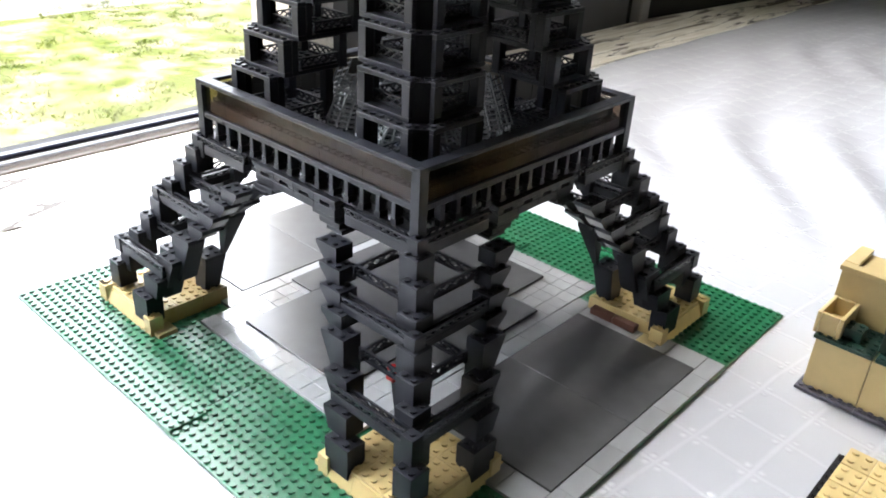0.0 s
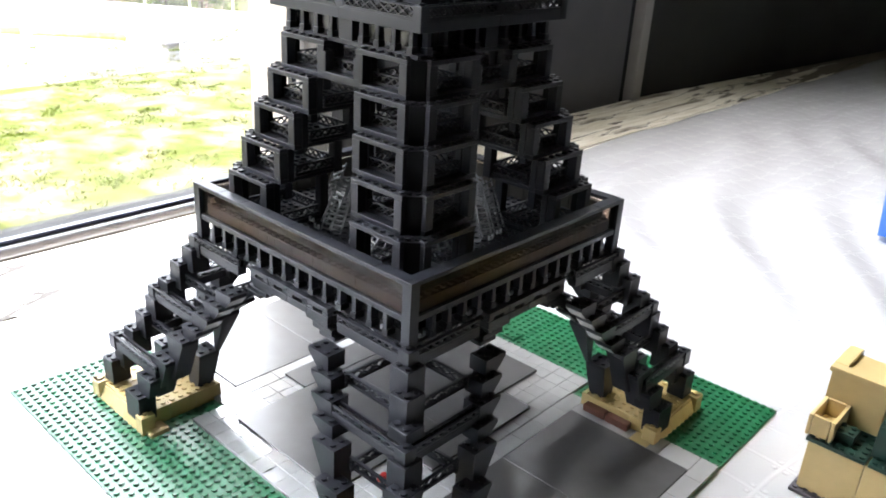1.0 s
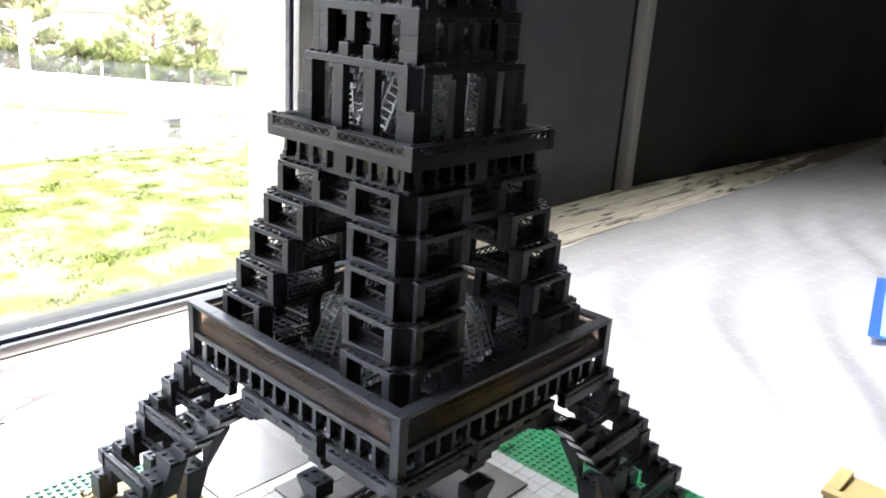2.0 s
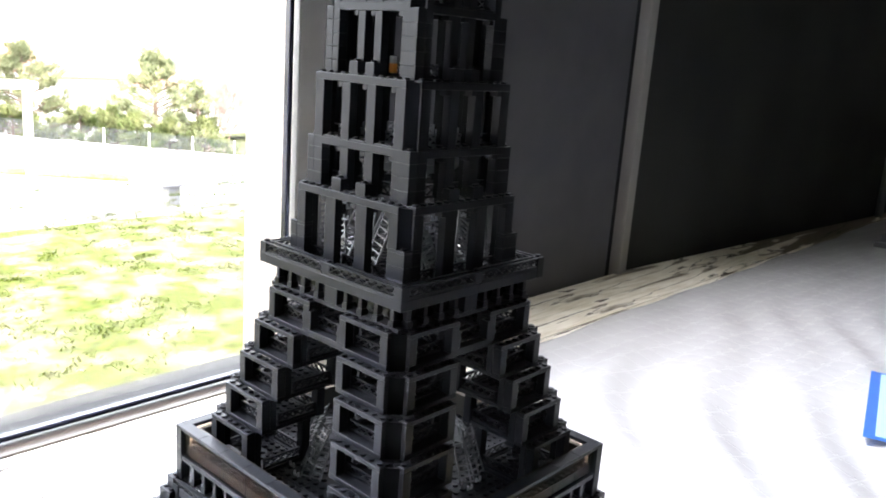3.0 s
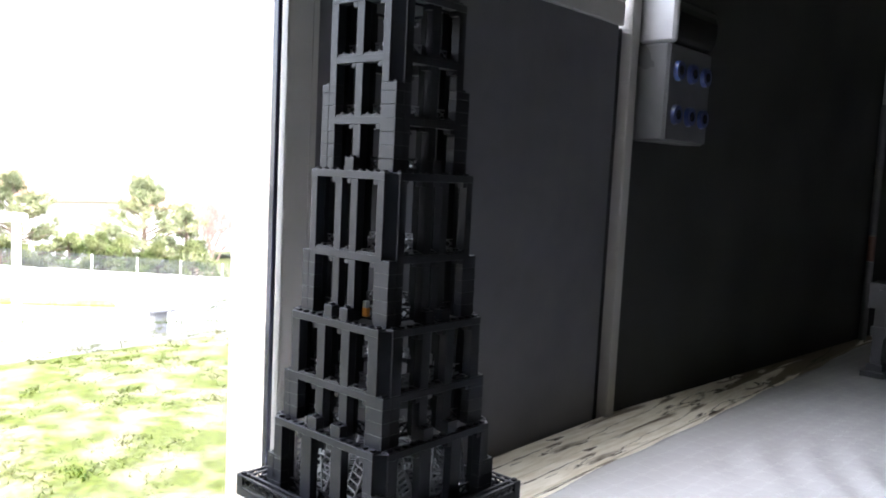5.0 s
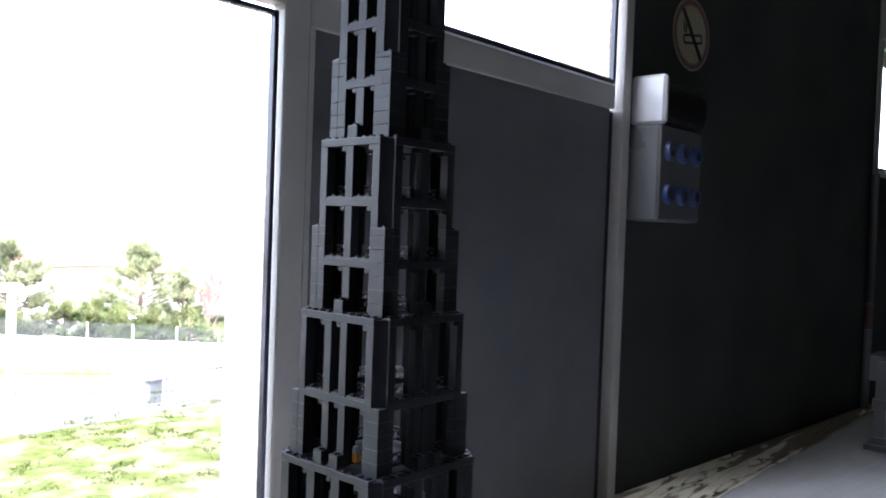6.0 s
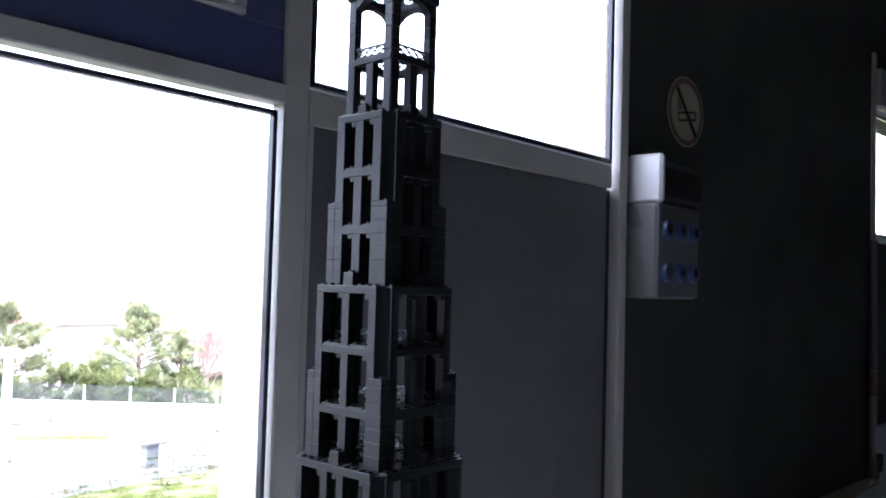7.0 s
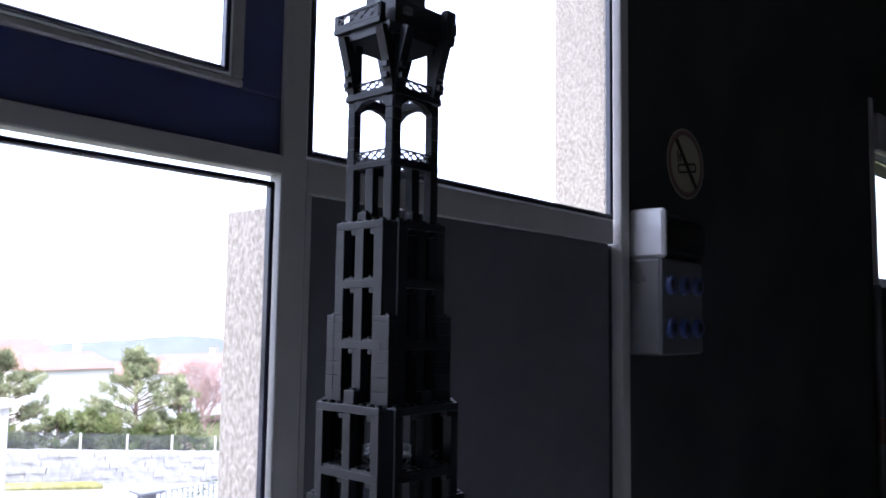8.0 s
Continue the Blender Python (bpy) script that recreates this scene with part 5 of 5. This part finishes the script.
tagged(path, "pale gravel path beyond the lawn", "path", kind="structure")
swall = thing("stone_wall", "long low pale stone wall along the path", "garden wall", kind="structure")
rnd = random.Random(9)


def crest(x):
    return -0.96 - 0.116 * (x - 3.87)


for c_ in range(7):
    x = 1.5 + 0.13 * (c_ % 3)
    while x < 9.6:
        w_, h_ = rnd.uniform(0.10, 0.34), rnd.uniform(0.060, 0.084)
        v, f = box_geometry(w_ - 0.001, 0.26, h_ + 0.006, rnd.uniform(0.002, 0.004))
        placed("stone", mended(solid(v, f, "stone")), STONE, swall, at=Matrix.Translation((x + w_ / 2, 11.1 + rnd.uniform(-0.02, 0.012), crest(x + w_ / 2) - 0.05 - 0.072 * c_)) @ Matrix.Rotation(0.116 + rnd.uniform(-0.05, 0.05), 4, "Y") @ Matrix.Rotation(rnd.uniform(-0.05, 0.05), 4, "Z"))
        x += w_
v = [(-3, 10.99, -1.6), (13, 10.99, -3.2), (13, 10.99, crest(13) - 0.02), (-3, 10.99, crest(-3) - 0.02)]
v += [(q[0], 11.2, q[2]) for q in v]
placed("core", mended(solid(v, [[0, 1, 2, 3], [4, 5, 6, 7], [0, 1, 5, 4], [1, 2, 6, 5], [2, 3, 7, 6], [3, 0, 4, 7]], "core")), STONE, swall)
WIRE = material("dull_grey_wire", (0.10, 0.105, 0.11), 0.5, grain=0.1)
fence = thing("mesh_fence", "low wire fence on pale posts above the stone wall", "fence")
for x in (1.9, 2.9, 3.9, 4.9, 5.6, 6.33, 7.1, 7.9, 8.7):
    block("post", x - 0.012, x + 0.012, 11.08, 11.104, crest(x) - 0.02, crest(x) + 0.235, HOUSE_WALL, fence, 0.004)
wv, wf = [], []
for i in range(230):
    x = 1.4 + 0.04 * i
    k0 = len(wv)
    wv += [(x, 11.095, crest(x)), (x + 0.005, 11.095, crest(x)), (x + 0.005, 11.095, crest(x) + 0.22), (x, 11.095, crest(x) + 0.22)]
    wf.append([k0, k0 + 1, k0 + 2, k0 + 3])
for j in range(8):
    z = 0.01 + 0.030 * j
    k0 = len(wv)
    wv += [(1.4, 11.1, crest(1.4) + z), (10.6, 11.1, crest(10.6) + z), (10.6, 11.1, crest(10.6) + z + 0.006), (1.4, 11.1, crest(1.4) + z + 0.006)]
    wf.append([k0, k0 + 1, k0 + 2, k0 + 3])
placed("wire_mesh", solid(wv, wf, "wire_mesh"), WIRE, fence)
DRY_GRASS = material("dry_yellow_grass", (0.16, 0.15, 0.05), 0.9, spec=0.05, grain=0.3, grain_size=20, other=(0.22, 0.20, 0.09), spot=5)
verge = placed("verge", mended(solid(*box_geometry(2.6, 0.3, 0.11, 0.05), "verge")), DRY_GRASS, at=Matrix.Translation((3.75, 10.75, -1.405)) @ Matrix.Rotation(0.116, 4, "Y"))
tagged(verge, "strip of yellowish grass at the foot of the stone wall", "grass strip", kind="structure")
pillar = thing("gate_pillar", "short pale rendered pillar with a flat cap", "pillar", at=(4.74, 8.9, -1.75))
PILLAR = material("weathered_grey_render", (0.12, 0.12, 0.125), 0.85, grain=0.15, grain_size=20, bump=0.3)
block("shaft", -0.085, 0.085, -0.085, 0.085, 0.0, 0.425, PILLAR, pillar, 0.008)
block("cap", -0.16, 0.16, -0.16, 0.16, 0.426, 0.465, PILLAR, pillar, 0.01)
RAIL_PAINT = material("grey_railing_paint", (0.24, 0.245, 0.26), 0.5, grain=0.08)
rail = thing("low_railing", "low pale metal railing beside the pillar", "railing")
for i in range(18):
    x = 4.92 + 0.075 * i
    block("bar", x, x + 0.018, 8.9, 8.918, -1.70, -1.345, RAIL_PAINT, rail, 0.002)
block("top_rail", 4.90, 6.29, 8.893, 8.923, -1.344, -1.322, RAIL_PAINT, rail, 0.003)


def pine(x, y, base, height, spread, seed, dense=1.0, name="pine_tree", label="young bushy green pine behind the wire fence", needles=None):
    """A young pine: trunk, limbs, clumps of needle tufts with gaps."""
    r = random.Random(seed)
    t = thing(name, label, "tree" if name == "pine_tree" else "shrub", "planting behind the fence", at=(x, y, base))
    bm = bmesh.new()
    bmesh.ops.create_cone(bm, cap_ends=True, segments=8, radius1=0.05 * height / 1.6, radius2=0.008, depth=height)
    bmesh.ops.translate(bm, verts=bm.verts, vec=(0, 0, height / 2))
    tips = []
    for i in range(int(30 * dense)):
        hz = height * (0.12 + 0.86 * (i + r.random()) / (30 * dense))
        rel = hz / height
        rad = spread * (0.92 if rel < 0.5 else 0.92 - 1.3 * (rel - 0.5) if rel < 0.75 else 1.2 * (1.04 - rel)) * r.uniform(0.5, 1.1) + 0.05
        a = r.uniform(0, 2 * math.pi)
        p0, p1 = Vector((0, 0, hz * 0.93)), Vector((math.cos(a) * rad, math.sin(a) * rad, hz + rad * 0.25))
        c_ = bmesh.ops.create_cone(bm, cap_ends=True, segments=5, radius1=0.014, radius2=0.005, depth=(p1 - p0).length)
        bmesh.ops.transform(bm, verts=c_["verts"], matrix=Matrix.Translation((p0 + p1) / 2) @ (p1 - p0).to_track_quat("Z", "Y").to_matrix().to_4x4())
        for q in range(5):
            tips.append(p0.lerp(p1, 0.5 + 0.55 * (q + r.random()) / 5) + Vector((r.uniform(-1, 1), r.uniform(-1, 1), r.uniform(-0.3, 0.8))) * 0.07)
    tips.append(Vector((0, 0, height)))
    part("trunk", bm, BARK, t)
    v, f = [], []
    for p in tips:
        up = Vector((p.x * 0.5, p.y * 0.5, 0.6)).normalized()
        for _ in range(36):
            d = (up * 0.9 + Vector((r.gauss(0, 0.7), r.gauss(0, 0.7), r.gauss(0, 0.6)))).normalized()
            ln, wd = r.uniform(0.06, 0.13), r.uniform(0.006, 0.011)
            sd = d.cross(Vector((r.gauss(0, 1), r.gauss(0, 1), r.gauss(0, 1)))).normalized() * wd
            o = p + Vector((r.gauss(0, 0.03), r.gauss(0, 0.03), r.gauss(0, 0.025)))
            k0 = len(v)
            v += [tuple(o - sd), tuple(o + sd), tuple(o + d * ln)]
            f.append([k0, k0 + 1, k0 + 2])
    placed("crown", solid(v, f, "crown"), needles or NEEDLES, t)
    return t


pine(6.3, 12.2, -1.85, 2.13, 1.0, 3, 2.0)
pine(4.25, 12.3, -1.55, 1.8, 0.85, 5, 1.7)
pine(3.1, 12.6, -1.5, 1.75, 0.9, 8, 1.5)
pine(7.2, 12.4, -1.95, 1.7, 0.5, 11, 1.0)
BUSH = material("yellowish_shrub_leaves", (0.19, 0.20, 0.085), 0.8, spec=0.1, vary=0.15, grain=0.3, grain_size=8, other=(0.08, 0.11, 0.03), spot=3)
for x, h, sp, sd in ((4.85, 0.95, 0.55, 14), (5.3, 1.0, 0.6, 15), (5.75, 0.95, 0.6, 16), (6.3, 0.9, 0.6, 19), (6.95, 1.0, 0.6, 17), (3.9, 0.9, 0.55, 18)):
    pine(x, 11.75, -1.62 - 0.1 * (x - 4.85), h, sp, sd, 0.7, "shrub", "low yellowish-green shrub behind the wire fence", BUSH)


def bare_tree(x, y, base, height, seed):
    r = random.Random(seed)
    t = thing("bare_tree", "bare pinkish tree of thin twigs", "tree", at=(x, y, base))
    v, f = [], []

    def limb(p, d, ln, w_, depth):
        e = p + d * ln
        sd = d.cross(Vector((0.3, 0.2, 1))).normalized()
        s2 = d.cross(sd).normalized()
        k0 = len(v)
        for c_, rr in ((p, w_), (e, w_ * 0.6)):
            v.extend([tuple(c_ + sd * rr), tuple(c_ + s2 * rr), tuple(c_ - sd * rr), tuple(c_ - s2 * rr)])
        f.extend([[k0 + i, k0 + (i + 1) % 4, k0 + 4 + (i + 1) % 4, k0 + 4 + i] for i in range(4)])
        if depth:
            for _ in range(4):
                nd = (d + Vector((r.gauss(0, 0.45), r.gauss(0, 0.45), r.gauss(0.1, 0.3)))).normalized()
                limb(p.lerp(e, r.uniform(0.5, 1)), nd, ln * r.uniform(0.55, 0.8), w_ * 0.55, depth - 1)
    limb(Vector((0, 0, 0)), Vector((0, 0, 1)), height * 0.36, 0.013 * height, 5)
    placed("branches", solid(v, f, "branches"), BLOSSOM, t)


bare_tree(7.85, 12.9, -2.0, 2.5, 2)
bare_tree(8.25, 13.2, -2.0, 2.4, 4)
bare_tree(8.1, 13.5, -2.0, 2.6, 9)
bare_tree(2.35, 7.6, -1.30, 0.6, 6)

for hx, hy, hw, hh, ridge_z in ((17.0, 40.0, 4.2, 3.6, 0.72), (15.2, 44.0, 5.6, 3.8, 1.1), (22.6, 43.0, 5.0, 3.0, 0.6), (28.4, 46.0, 5.5, 3.2, 0.6), (34.0, 44.0, 5.0, 2.9, 0.7)):
    house = thing("house", "pale distant house with a faded red tiled roof", "house", "distant houses", at=(hx, hy, -5.3))
    block("wall", -hw / 2, hw / 2, -1.5, 1.5, 0, hh, HOUSE_WALL, house, 0.02)
    v = [(-hw / 2 - 0.2, -1.8, hh), (hw / 2 + 0.2, -1.8, hh), (hw / 2 + 0.2, 1.8, hh), (-hw / 2 - 0.2, 1.8, hh), (-hw / 2 + 0.3, 0, hh + ridge_z), (hw / 2 - 0.5, 0, hh + ridge_z)]
    placed("roof", mended(solid(v, [[0, 1, 5, 4], [1, 2, 5], [2, 3, 4, 5], [3, 0, 4], [0, 3, 2, 1]], "roof")), ROOF, house)
    block("chimney", hw * 0.2, hw * 0.2 + 0.3, 0.2, 0.5, hh + 0.3, hh + ridge_z + 0.35, HOUSE_WALL, house, 0.02)
# distance haze is put into the bluish colour of the woods
HILL = material("woods_haze_tint", (0.080, 0.086, 0.100), 0.95, grain=0.12, grain_size=0.3, other=(0.068, 0.075, 0.090), spot=0.05)
hv, hf = [], []
for i in range(81):
    x = 60 + 2.0 * i
    hz = 3.2 * math.exp(-((x - 128) / 17) ** 2) + 2.2 * math.exp(-((x - 100) / 22) ** 2) + 2.6 * math.exp(-((x - 165) / 25) ** 2) + 0.35 * noise.noise((i * 0.5, 0, 0))
    hv += [(x - 8, 180, -10.5), (x - 8, 200, -8.0 + hz), (x - 8, 240, -12)]
for i in range(80):
    a = 3 * i
    hf += [[a, a + 3, a + 4, a + 1], [a + 1, a + 4, a + 5, a + 2]]
tagged(placed("hills", solid(hv, hf, "hills"), HILL), "distant wooded hill with haze in its colour", "hill", kind="structure")
gate = thing("garden_post", "white garden post with a broad flat cap", "post")
block("shaft", 2.67, 2.74, 7.96, 8.03, -1.5, -0.082, HOUSE_WALL, gate, 0.006)
block("cap", 2.30, 2.77, 7.86, 8.12, -0.081, -0.005, HOUSE_WALL, gate, 0.01)
